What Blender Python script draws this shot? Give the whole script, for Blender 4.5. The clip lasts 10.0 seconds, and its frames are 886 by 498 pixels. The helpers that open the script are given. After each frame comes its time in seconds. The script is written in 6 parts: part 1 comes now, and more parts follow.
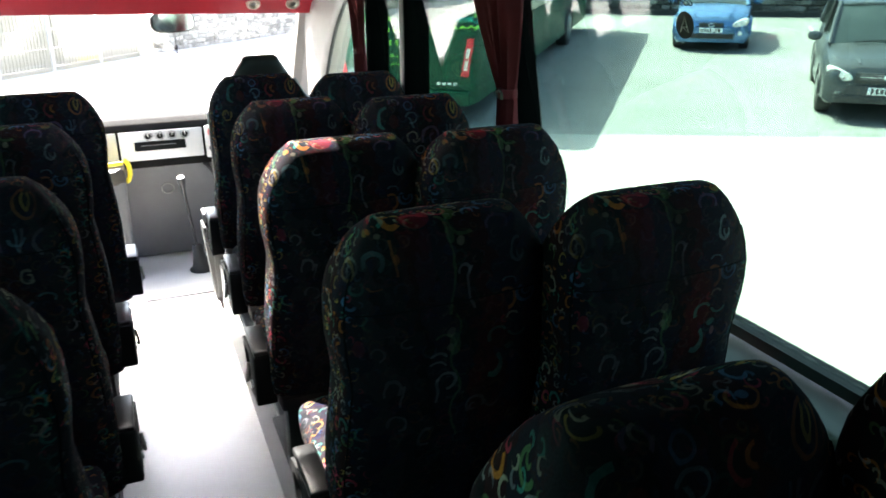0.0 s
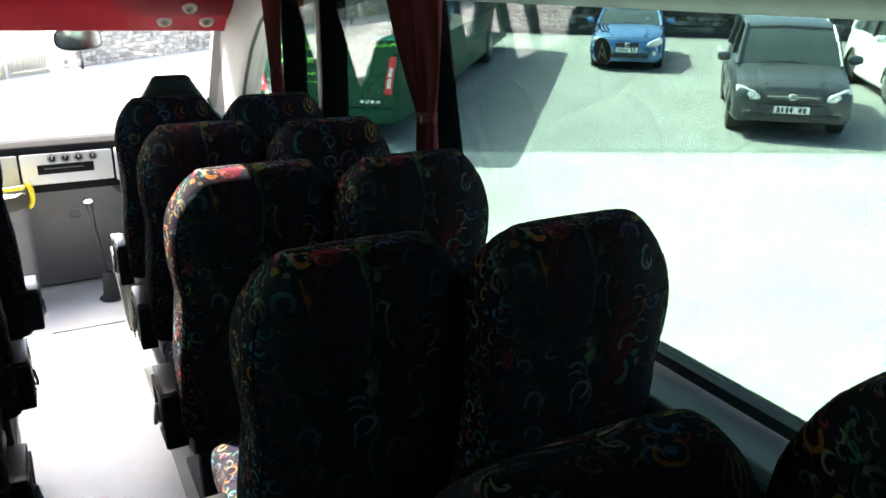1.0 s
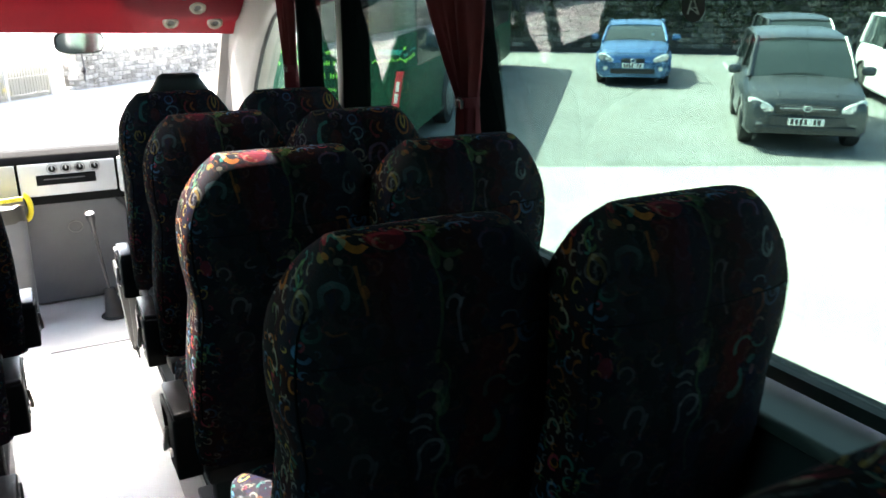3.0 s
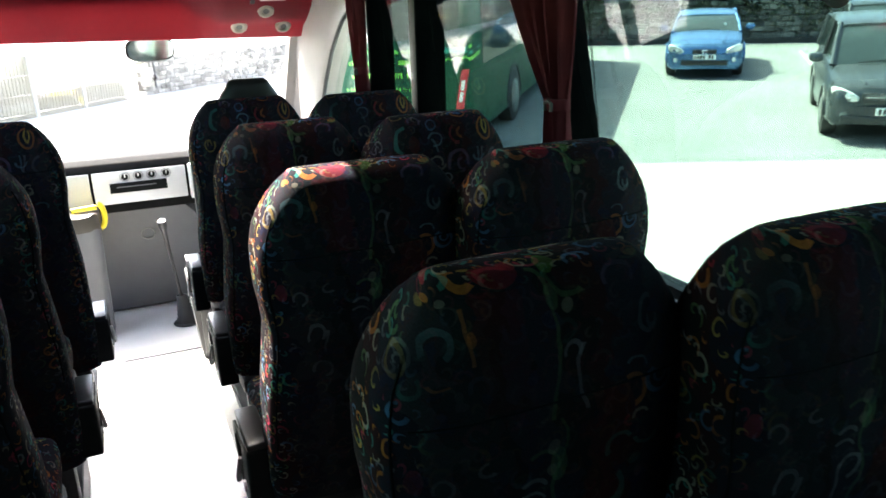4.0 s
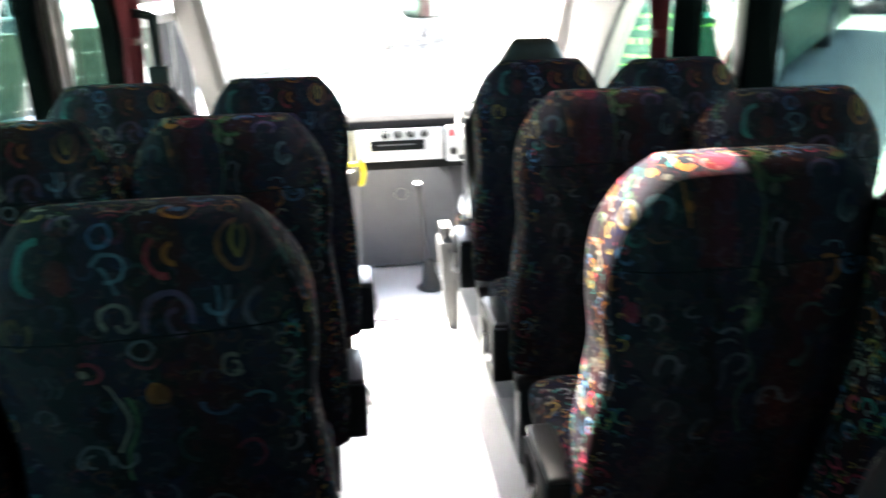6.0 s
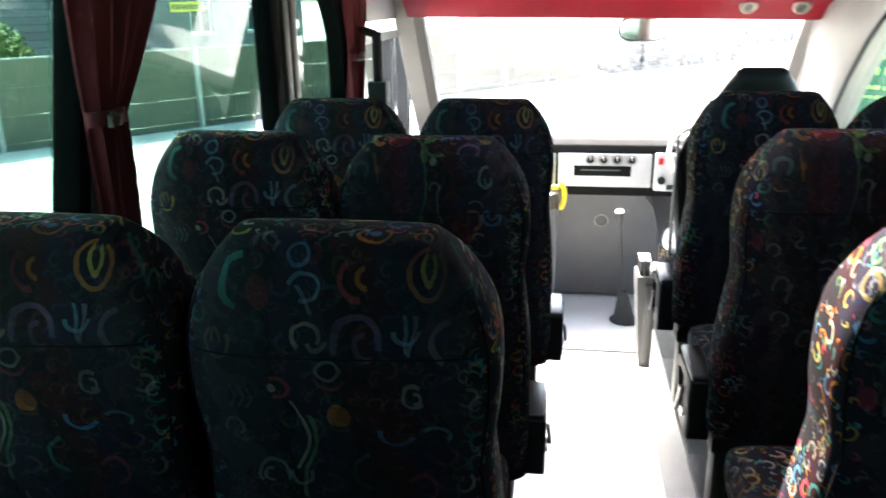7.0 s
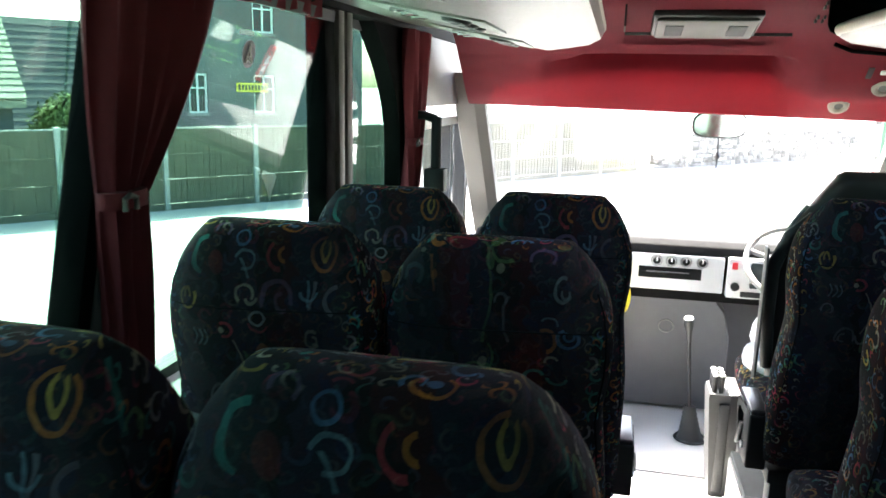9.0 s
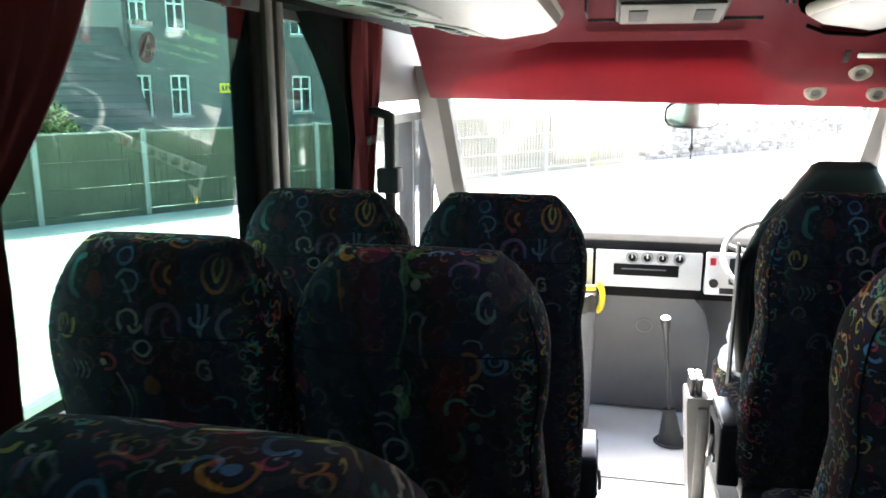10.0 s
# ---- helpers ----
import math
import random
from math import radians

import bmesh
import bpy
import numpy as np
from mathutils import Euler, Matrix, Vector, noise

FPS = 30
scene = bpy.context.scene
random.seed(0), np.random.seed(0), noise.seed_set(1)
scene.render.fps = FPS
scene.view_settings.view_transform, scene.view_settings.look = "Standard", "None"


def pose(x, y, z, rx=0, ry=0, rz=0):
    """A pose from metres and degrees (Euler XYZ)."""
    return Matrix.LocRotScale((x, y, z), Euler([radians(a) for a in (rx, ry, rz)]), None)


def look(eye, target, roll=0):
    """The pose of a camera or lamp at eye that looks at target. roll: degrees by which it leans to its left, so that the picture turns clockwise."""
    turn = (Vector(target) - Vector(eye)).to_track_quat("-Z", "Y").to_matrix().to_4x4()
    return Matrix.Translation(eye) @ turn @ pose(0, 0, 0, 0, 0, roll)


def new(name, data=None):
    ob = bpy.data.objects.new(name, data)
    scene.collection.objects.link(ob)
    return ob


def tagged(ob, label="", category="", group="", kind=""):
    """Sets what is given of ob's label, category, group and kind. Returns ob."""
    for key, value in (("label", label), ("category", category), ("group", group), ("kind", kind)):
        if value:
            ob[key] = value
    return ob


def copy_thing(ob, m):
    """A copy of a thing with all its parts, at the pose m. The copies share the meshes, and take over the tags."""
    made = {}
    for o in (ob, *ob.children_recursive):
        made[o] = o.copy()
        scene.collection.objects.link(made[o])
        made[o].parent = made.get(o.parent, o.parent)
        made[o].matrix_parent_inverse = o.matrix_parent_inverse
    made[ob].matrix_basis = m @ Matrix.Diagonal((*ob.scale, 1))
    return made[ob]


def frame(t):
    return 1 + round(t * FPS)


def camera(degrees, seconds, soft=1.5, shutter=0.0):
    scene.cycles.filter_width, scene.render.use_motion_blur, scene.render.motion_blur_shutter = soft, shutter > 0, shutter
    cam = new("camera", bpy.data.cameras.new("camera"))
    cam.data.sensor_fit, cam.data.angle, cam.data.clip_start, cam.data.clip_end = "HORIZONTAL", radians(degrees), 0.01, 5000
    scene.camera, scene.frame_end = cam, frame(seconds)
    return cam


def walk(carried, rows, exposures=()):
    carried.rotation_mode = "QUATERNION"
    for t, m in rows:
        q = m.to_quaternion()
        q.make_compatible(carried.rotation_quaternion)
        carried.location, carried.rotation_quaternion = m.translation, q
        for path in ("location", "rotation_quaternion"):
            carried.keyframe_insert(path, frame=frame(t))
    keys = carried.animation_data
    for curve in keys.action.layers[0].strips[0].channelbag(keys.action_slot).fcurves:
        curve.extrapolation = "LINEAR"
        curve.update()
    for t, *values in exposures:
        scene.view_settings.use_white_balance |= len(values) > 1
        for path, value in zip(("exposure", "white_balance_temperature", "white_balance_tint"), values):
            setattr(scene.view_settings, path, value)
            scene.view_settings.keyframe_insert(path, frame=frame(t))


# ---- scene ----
cam = camera(60.2, 10.0, soft=1.6, shutter=0.5)
PATH = [
    (0, (-0.069, -1.209, 1.958), (0.644, 0.525, 1.262), -0.3),
    (0.5, (-0.024, -1.15, 1.953), (0.765, 0.55, 1.255), 0.5),
    (1, (-0.021, -1.147, 1.968), (0.87, 0.519, 1.312), 0.6),
    (1.5, (0.02, -1.115, 1.927), (0.916, 0.479, 1.117), 0.3),
    (2, (0.016, -1.089, 1.875), (0.905, 0.521, 1.088), -1.1),
    (2.2, (-0.02, -1.068, 1.852), (0.886, 0.596, 1.211), 0.5),
    (3.3, (-0.014, -0.825, 1.825), (0.864, 0.87, 1.228), -0.3),
    (3.5, (-0.003, -0.795, 1.824), (0.836, 0.921, 1.231), -0.8),
    (4, (0.003, -0.713, 1.825), (0.75, 1.04, 1.217), -1.8),
    (4.5, (-0.025, -0.611, 1.809), (0.702, 1.132, 1.152), -0.8),
    (5, (-0.082, -0.466, 1.815), (0.7, 1.246, 1.139), -0.3),
    (5.5, (-0.123, -0.392, 1.792), (0.465, 1.383, 1.082), -0.2),
    (6, (-0.144, -0.333, 1.794), (0.065, 1.538, 1.117), -1.5),
    (6.2, (-0.16, -0.328, 1.809), (-0.093, 1.556, 1.142), -1.9),
    (7.3, (-0.147, -0.24, 1.792), (-0.55, 1.626, 1.196), -0.7),
    (7.5, (-0.169, -0.232, 1.776), (-0.637, 1.626, 1.201), -0.6),
    (8, (-0.245, -0.173, 1.758), (-0.703, 1.692, 1.2), 1.2),
    (8.5, (-0.288, -0.088, 1.757), (-0.679, 1.801, 1.228), 2.4),
    (9, (-0.232, 0.006, 1.784), (-0.651, 1.918, 1.371), 1.3),
    (9.5, (-0.173, 0.123, 1.784), (-0.611, 2.031, 1.373), 0.5),
    (10, (-0.136, 0.211, 1.776), (-0.536, 2.124, 1.354), -0.0),
]
walk(cam, [(t, look(eye, target, roll)) for t, eye, target, roll in PATH], exposures=[(0.0, 4.12), (1.0, 3.66), (2.0, 3.62), (3.5, 3.95), (4.5, 4.15), (5.2, 4.15), (6.0, 4.85), (7.5, 4.25), (8.0, 4.2), (9.0, 4.3), (10.0, 4.25)])

# ---------------------------------------------------------------- world and sun
SUN_EL, SUN_AZ = 53.0, 27.0          # degrees up; degrees to the left of straight ahead
world = bpy.data.worlds.new("world")
scene.world = world
world.use_nodes = True
wn = world.node_tree
sky = wn.nodes.new("ShaderNodeTexSky")
sky.sky_type = "NISHITA"
sky.sun_disc = False
sky.air_density, sky.dust_density = 0.8, 4.0
sky.sun_elevation, sky.sun_rotation = radians(SUN_EL), radians(-SUN_AZ)
wn.links.new(sky.outputs[0], wn.nodes["Background"].inputs[0])
wn.nodes["Background"].inputs[1].default_value = 0.15
sun = new("sun", bpy.data.lights.new("sun", "SUN"))
sun.data.energy, sun.data.angle, sun.data.color = 4.5, radians(0.55), (1.0, 0.95, 0.87)
toward = Vector((-math.sin(radians(SUN_AZ)) * math.cos(radians(SUN_EL)), math.cos(radians(SUN_AZ)) * math.cos(radians(SUN_EL)), math.sin(radians(SUN_EL))))
sun.matrix_world = look(toward * 60, (0, 0, 0))


# ---------------------------------------------------------------- materials
def nodes_of(name):
    m = bpy.data.materials.new(name)
    m.use_nodes = True
    nt = m.node_tree
    return m, nt, nt.nodes["Principled BSDF"]


def node(nt, kind, **sockets):
    n = nt.nodes.new(kind)
    for k, v in sockets.items():
        n.inputs[k].default_value = v
    return n


def mth(nt, op, a, b=None, c=None):
    n = nt.nodes.new("ShaderNodeMath")
    n.operation = op
    for i, v in enumerate((a, b, c)):
        if v is None:
            continue
        if isinstance(v, (int, float)):
            n.inputs[i].default_value = v
        else:
            nt.links.new(v, n.inputs[i])
    return n.outputs[0]


def ramp(nt, fac, stops, mode="LINEAR"):
    r = nt.nodes.new("ShaderNodeValToRGB")
    r.color_ramp.interpolation = mode
    el = r.color_ramp.elements
    while len(el) < len(stops):
        el.new(0.5)
    for e, (p, c) in zip(el, stops):
        e.position, e.color = p, (*c, 1)
    nt.links.new(fac, r.inputs[0])
    return r.outputs[0]


def mixc(nt, fac, a, b, blend="MIX"):
    n = nt.nodes.new("ShaderNodeMix")
    n.data_type, n.blend_type = "RGBA", blend
    for i, v in ((0, fac), (6, a), (7, b)):
        if isinstance(v, (int, float)):
            n.inputs[i].default_value = v
        elif isinstance(v, tuple):
            n.inputs[i].default_value = (*v, 1)
        else:
            nt.links.new(v, n.inputs[i])
    return n.outputs[2]


def surface(name, low, high, rough=0.6, metal=0.0, scale=6.0, fine=90.0, bump=0.15, spread=0.0, islands=False, space="Object", distance=0.004, spec=0.5):
    """A surface that varies between two colours at a broad scale, with fine grain and relief."""
    m, nt, b = nodes_of(name)
    tc = nt.nodes.new("ShaderNodeTexCoord")
    broad = node(nt, "ShaderNodeTexNoise", Scale=scale, Detail=6.0, Roughness=0.65)
    grain = node(nt, "ShaderNodeTexNoise", Scale=fine, Detail=4.0)
    for n in (broad, grain):
        nt.links.new(tc.outputs[space], n.inputs["Vector"])
    fac = mth(nt, "ADD", mth(nt, "MULTIPLY", broad.outputs[0], 0.75), mth(nt, "MULTIPLY", grain.outputs[0], 0.35))
    if spread:
        rand = nt.nodes.new("ShaderNodeNewGeometry").outputs["Random Per Island"] if islands else nt.nodes.new("ShaderNodeObjectInfo").outputs["Random"]
        fac = mth(nt, "ADD", fac, mth(nt, "MULTIPLY", mth(nt, "SUBTRACT", rand, 0.5), spread))
    nt.links.new(ramp(nt, fac, [(0.3, low), (0.8, high)]), b.inputs["Base Color"])
    nt.links.new(mth(nt, "ADD", rough - 0.08, mth(nt, "MULTIPLY", grain.outputs[0], 0.16)), b.inputs["Roughness"])
    b.inputs["Metallic"].default_value = metal
    b.inputs["Specular IOR Level"].default_value = spec
    if bump:
        bp = node(nt, "ShaderNodeBump", Strength=bump, Distance=distance)
        nt.links.new(fac, bp.inputs["Height"])
        nt.links.new(bp.outputs[0], b.inputs["Normal"])
    return m


TEAL_INK, ORANGE_INK, CREAM_INK, GREY_INK, GREEN_INK, RED_INK, GOLD_INK, BLUE_INK, PLUM_INK = (0.05, 0.30, 0.25), (0.62, 0.20, 0.03), (0.50, 0.45, 0.33), (0.22, 0.22, 0.25), (0.13, 0.26, 0.10), (0.50, 0.04, 0.06), (0.60, 0.40, 0.08), (0.10, 0.26, 0.46), (0.16, 0.11, 0.20)


class Print:
    """Draws the printed figures of a cloth one over the other, in metres across and down from the top of the seat back."""

    def __init__(self, nt, uv, colour, width, tone):
        self.nt, self.uv, self.colour, self.width, self.tone = nt, uv, colour, width, tone

    def vec(self, op, a, b=None, c=None):
        n = self.nt.nodes.new("ShaderNodeVectorMath")
        n.operation = op
        for i, v in enumerate((a, b, c)):
            if isinstance(v, tuple):
                n.inputs[i].default_value = v
            elif v is not None:
                self.nt.links.new(v, n.inputs[i])
        return n

    def ink(self, mask, colour, weight):
        self.colour = mixc(self.nt, mth(self.nt, "MULTIPLY", mth(self.nt, "MULTIPLY", mask, self.tone), weight * 0.40), self.colour, colour)

    def arc(self, u, v, r, colour, w=0.005, toward=None, span=150.0, tall=1.0, weight=0.55):
        """A ring, or the stretch of it that is within span degrees of the direction toward (degrees, 0 right, 90 up)."""
        nt = self.nt
        d = self.vec("MULTIPLY_ADD", self.uv, (1.0, 1.0 / tall, 0.0), (-u, v / tall, 0.0)).outputs[0]
        ln = self.vec("LENGTH", d).outputs[1]
        r, w = r * 0.86, w * 0.82
        mask = mth(nt, "COMPARE", ln, r, mth(nt, "MULTIPLY", self.width, w))
        if toward is not None:
            q = radians(toward)
            along = self.vec("DOT_PRODUCT", d, (math.cos(q), math.sin(q), 0.0)).outputs[1]
            mask = mth(nt, "MULTIPLY", mask, mth(nt, "GREATER_THAN", along, mth(nt, "MULTIPLY", ln, math.cos(radians(span)))))
        self.ink(mask, colour, weight)

    def dot(self, u, v, r, colour, tall=1.0, weight=0.5):
        d = self.vec("MULTIPLY_ADD", self.uv, (1.0, 1.0 / tall, 0.0), (-u, v / tall, 0.0)).outputs[0]
        self.ink(mth(self.nt, "LESS_THAN", self.vec("LENGTH", d).outputs[1], r), colour, weight)

    def line(self, u, v0, v1, colour, w=0.004, sway=0.01, pitch=0.16, weight=0.5, lean=0.0):
        """A wavering upright stroke from v0 down to v1."""
        nt = self.nt
        sep = nt.nodes.new("ShaderNodeSeparateXYZ")
        nt.links.new(self.uv, sep.inputs[0])
        wave = mth(nt, "MULTIPLY_ADD", mth(nt, "SINE", mth(nt, "MULTIPLY", sep.outputs[1], math.tau / pitch)), sway, mth(nt, "MULTIPLY_ADD", sep.outputs[1], lean, u))
        mask = mth(nt, "COMPARE", sep.outputs[0], wave, mth(nt, "MULTIPLY", self.width, w))
        mask = mth(nt, "MULTIPLY", mask, mth(nt, "COMPARE", sep.outputs[1], -(v0 + v1) / 2, abs(v1 - v0) / 2))
        self.ink(mask, colour, weight)

    def curl(self, u, v, r, colour, flip=1, weight=0.5, w=0.0048):
        """An S: a small hook running on into a larger bow."""
        self.arc(u, v, r, colour, w, 100 if flip > 0 else 80, 125, weight=weight)
        self.arc(u + flip * r * 1.75, v - r * 0.12, r * 0.8, colour, w, 270, 100, weight=weight)
        self.arc(u - flip * r * 0.2, v + r * 0.15, r * 0.4, colour, w * 0.8, 180 if flip > 0 else 0, 120, weight=weight)


def hooks_and_loops(p):
    """The cut with the large gold loop and the teal hook."""
    p.arc(-0.112, 0.080, 0.040, TEAL_INK, 0.0085, 170, 78, 1.05, 0.6)
    p.dot(-0.092, 0.092, 0.017, (0.12, 0.02, 0.02), 1.5, 0.6)
    p.arc(0.132, 0.062, 0.027, ORANGE_INK, 0.0050, 250, 160, tall=1.3, weight=0.5)
    p.arc(0.134, 0.056, 0.010, GOLD_INK, 0.0042, 265, 150, 2.1, 0.6)
    p.arc(-0.036, 0.036, 0.017, BLUE_INK, 0.0042, weight=0.5)
    p.arc(-0.030, 0.079, 0.022, (0.16, 0.30, 0.34), 0.005, 30, 140, weight=0.5)
    p.line(-0.056, 0.075, 0.115, (0.16, 0.30, 0.34), 0.004, 0.004, weight=0.45, lean=-0.25)
    p.arc(0.040, 0.070, 0.024, RED_INK, 0.006, 200, 80, 1.25, 0.42)
    p.arc(0.052, 0.066, 0.012, ORANGE_INK, 0.005, 190, 95, 1.3, 0.4)
    p.arc(-0.030, 0.147, 0.021, CREAM_INK, 0.0058, 100, 130, weight=0.4)
    p.arc(-0.016, 0.152, 0.014, CREAM_INK, 0.005, 280, 85, weight=0.38)
    p.arc(0.040, 0.155, 0.038, PLUM_INK, 0.008, 95, 105, 1.15, 0.55)
    p.arc(0.052, 0.160, 0.016, PLUM_INK, 0.006, 200, 110, 1.3, 0.5)
    p.arc(0.106, 0.132, 0.019, (0.16, 0.30, 0.38), 0.005, 270, 88, 1.1, 0.5)
    p.line(0.086, 0.110, 0.165, (0.16, 0.30, 0.38), 0.0038, 0.003, weight=0.45, lean=-0.12)
    p.line(0.126, 0.110, 0.170, GREY_INK, 0.0042, 0.003, weight=0.5, lean=0.1)
    p.arc(0.166, 0.150, 0.030, GREY_INK, 0.0075, 170, 70, 1.2, 0.45)
    p.arc(0.000, 0.192, 0.017, (0.36, 0.40, 0.44), 0.004, weight=0.5)
    p.arc(0.002, 0.196, 0.026, RED_INK, 0.004, 265, 65, weight=0.4)
    p.arc(-0.154, 0.165, 0.020, GOLD_INK, 0.0045, 250, 140, 1.25, 0.5)
    p.arc(-0.154, 0.160, 0.007, GOLD_INK, 0.0035, 90, 110, 2.2, 0.45)
    p.arc(-0.072, 0.222, 0.019, RED_INK, 0.005, 0, 120, 0.9, 0.5)
    p.dot(-0.080, 0.222, 0.006, CREAM_INK, 1.2, 0.5)
    for k in range(3):
        p.arc(-0.150 + 0.012 * k, 0.240, 0.018, (0.24, 0.34, 0.40), 0.003, 0, 60, 1.2, 0.4)
    p.dot(0.012, 0.258, 0.017, ORANGE_INK, 1.0, 0.38)
    p.dot(0.022, 0.256, 0.014, (0.03, 0.008, 0.01), 1.0, 0.9)
    p.arc(0.112, 0.226, 0.016, CREAM_INK, 0.004, 190, 140, 1.2, 0.42)
    p.arc(0.116, 0.228, 0.007, CREAM_INK, 0.0035, 0, 120, 1.2, 0.42)
    p.line(-0.046, 0.240, 0.350, CREAM_INK, 0.0036, 0.014, 0.17, 0.4)
    p.line(-0.033, 0.260, 0.400, GREEN_INK, 0.0045, 0.012, 0.17, 0.45)
    p.arc(0.090, 0.280, 0.026, BLUE_INK, 0.006, 250, 80, 0.8, 0.45)
    p.arc(0.140, 0.285, 0.022, (0.12, 0.32, 0.36), 0.005, 60, 95, 0.8, 0.42)
    p.arc(-0.140, 0.290, 0.016, GREY_INK, 0.0042, 70, 130, weight=0.5)
    p.arc(-0.027, 0.012, 0.024, ORANGE_INK, 0.0045, 90, 62, 0.8, 0.45)
    p.arc(-0.027, 0.016, 0.015, RED_INK, 0.004, 90, 62, 0.8, 0.45)
    p.arc(0.060, 0.004, 0.026, ORANGE_INK, 0.0055, 270, 150, 0.62, 0.6)
    p.dot(0.060, 0.002, 0.008, BLUE_INK, 0.8, 0.6)
    p.arc(-0.132, 0.004, 0.022, GOLD_INK, 0.0045, 240, 120, 0.6, 0.5)
    p.arc(-0.085, 0.022, 0.018, PLUM_INK, 0.005, 80, 130, weight=0.6)
    p.line(0.180, 0.030, 0.100, TEAL_INK, 0.006, 0.004, weight=0.45, lean=-0.2)
    p.curl(-0.090, 0.360, 0.024, (0.30, 0.32, 0.34), weight=0.34)
    p.arc(0.050, 0.350, 0.026, TEAL_INK, 0.006, 180, 90, 1.2, 0.36)
    p.arc(0.120, 0.370, 0.024, RED_INK, 0.005, 30, 120, 1.1, 0.32)
    p.arc(-0.010, 0.430, 0.022, GREY_INK, 0.005, 280, 130, 1.2, 0.4)
    p.curl(0.070, 0.460, 0.022, (0.24, 0.34, 0.38), -1, 0.32)


def vein_and_flames(p):
    """The cut with the forked green vein down the middle and wine-red bands beside it."""
    p.line(-0.072, 0.030, 0.175, (0.11, 0.005, 0.007), 0.044, 0.006, 0.3, 0.42)
    p.dot(-0.070, 0.004, 0.030, (0.30, 0.008, 0.012), 0.75, 0.6)
    p.arc(-0.072, 0.004, 0.022, RED_INK, 0.007, 120, 110, 0.7, 0.75)
    p.arc(-0.112, 0.006, 0.016, ORANGE_INK, 0.008, 200, 120, 1.2, 0.75)
    p.dot(-0.098, -0.014, 0.007, GOLD_INK, 0.8, 0.6)
    p.dot(-0.046, -0.008, 0.011, (0.45, 0.02, 0.03), 1.1, 0.7)
    p.arc(-0.140, 0.006, 0.016, TEAL_INK, 0.007, 60, 130, 0.9, 0.7)
    p.dot(-0.165, 0.004, 0.010, RED_INK, 1.2, 0.9)
    p.dot(0.000, -0.004, 0.012, (0.16, 0.36, 0.05), 1.8, 0.5)
    p.arc(0.045, -0.002, 0.020, BLUE_INK, 0.006, 90, 100, 0.7, 0.8)
    p.line(0.062, 0.175, 0.480, (0.11, 0.010, 0.006), 0.044, 0.010, 0.3, 0.42)
    p.line(-0.008, 0.040, 0.200, GREEN_INK, 0.0040, 0.005, 0.15, 0.38)
    p.arc(0.020, 0.018, 0.030, GREEN_INK, 0.0050, 225, 78, 1.2, 0.42)
    p.arc(-0.030, 0.030, 0.022, GREEN_INK, 0.0046, 30, 60, 1.3, 0.55)
    p.dot(-0.008, 0.046, 0.009, GREEN_INK, 1.6, 0.4)
    p.line(-0.004, 0.200, 0.480, GREEN_INK, 0.0036, 0.009, 0.13, 0.30)
    p.dot(-0.006, 0.262, 0.012, GREEN_INK, 2.0, 0.42)
    p.arc(-0.028, 0.262, 0.026, GREEN_INK, 0.0045, 60, 75, 1.0, 0.42)
    p.dot(0.012, 0.060, 0.0075, CREAM_INK, 1.2, 0.34)
    p.dot(-0.014, 0.236, 0.0085, CREAM_INK, 1.2, 0.26)
    p.dot(-0.016, 0.268, 0.0075, CREAM_INK, 1.0, 0.24)
    p.line(-0.116, 0.045, 0.115, ORANGE_INK, 0.0036, 0.004, 0.16, 0.36)
    p.dot(-0.112, 0.082, 0.005, ORANGE_INK, 2.0, 0.36)
    p.dot(-0.140, 0.036, 0.007, CREAM_INK, 0.7, 0.28)
    p.dot(-0.170, 0.036, 0.008, GOLD_INK, 0.7, 0.32)
    p.dot(-0.160, 0.030, 0.006, ORANGE_INK, 0.8, 0.6)
    p.arc(-0.155, 0.085, 0.020, (0.10, 0.22, 0.24), 0.007, 80, 120, 1.2, 0.45)
    p.arc(-0.150, 0.125, 0.018, ORANGE_INK, 0.005, 250, 60, 0.6, 0.36)
    p.arc(0.088, 0.040, 0.024, PLUM_INK, 0.006, 80, 110, 0.9, 0.6)
    p.arc(0.128, 0.092, 0.018, (0.24, 0.32, 0.32), 0.0042, 200, 130, 1.3, 0.5)
    p.arc(0.132, 0.098, 0.008, (0.24, 0.32, 0.32), 0.0035, 270, 120, 1.3, 0.5)
    p.dot(0.122, 0.014, 0.010, GOLD_INK, 0.6, 0.5)
    p.arc(0.118, 0.010, 0.020, GREEN_INK, 0.004, 300, 80, 0.7, 0.5)
    p.arc(0.016, 0.118, 0.012, GREY_INK, 0.0042, 90, 110, 1.3, 0.5)
    p.line(0.026, 0.110, 0.195, GREY_INK, 0.0038, 0.006, 0.12, 0.5)
    p.arc(0.098, 0.188, 0.022, ORANGE_INK, 0.006, 20, 95, 1.1, 0.5)
    p.arc(0.140, 0.182, 0.022, BLUE_INK, 0.0055, 250, 140, 0.9, 0.55)
    p.arc(0.142, 0.178, 0.011, BLUE_INK, 0.004, 250, 140, 0.9, 0.5)
    p.arc(0.108, 0.156, 0.018, (0.16, 0.30, 0.34), 0.0042, 70, 80, 0.8, 0.45)
    p.arc(0.112, 0.226, 0.014, CREAM_INK, 0.0042, 100, 90, 0.7, 0.4)
    p.arc(0.096, 0.228, 0.010, RED_INK, 0.0038, 200, 90, 0.9, 0.4)
    p.arc(0.082, 0.262, 0.020, TEAL_INK, 0.0062, 120, 95, 1.0, 0.55)
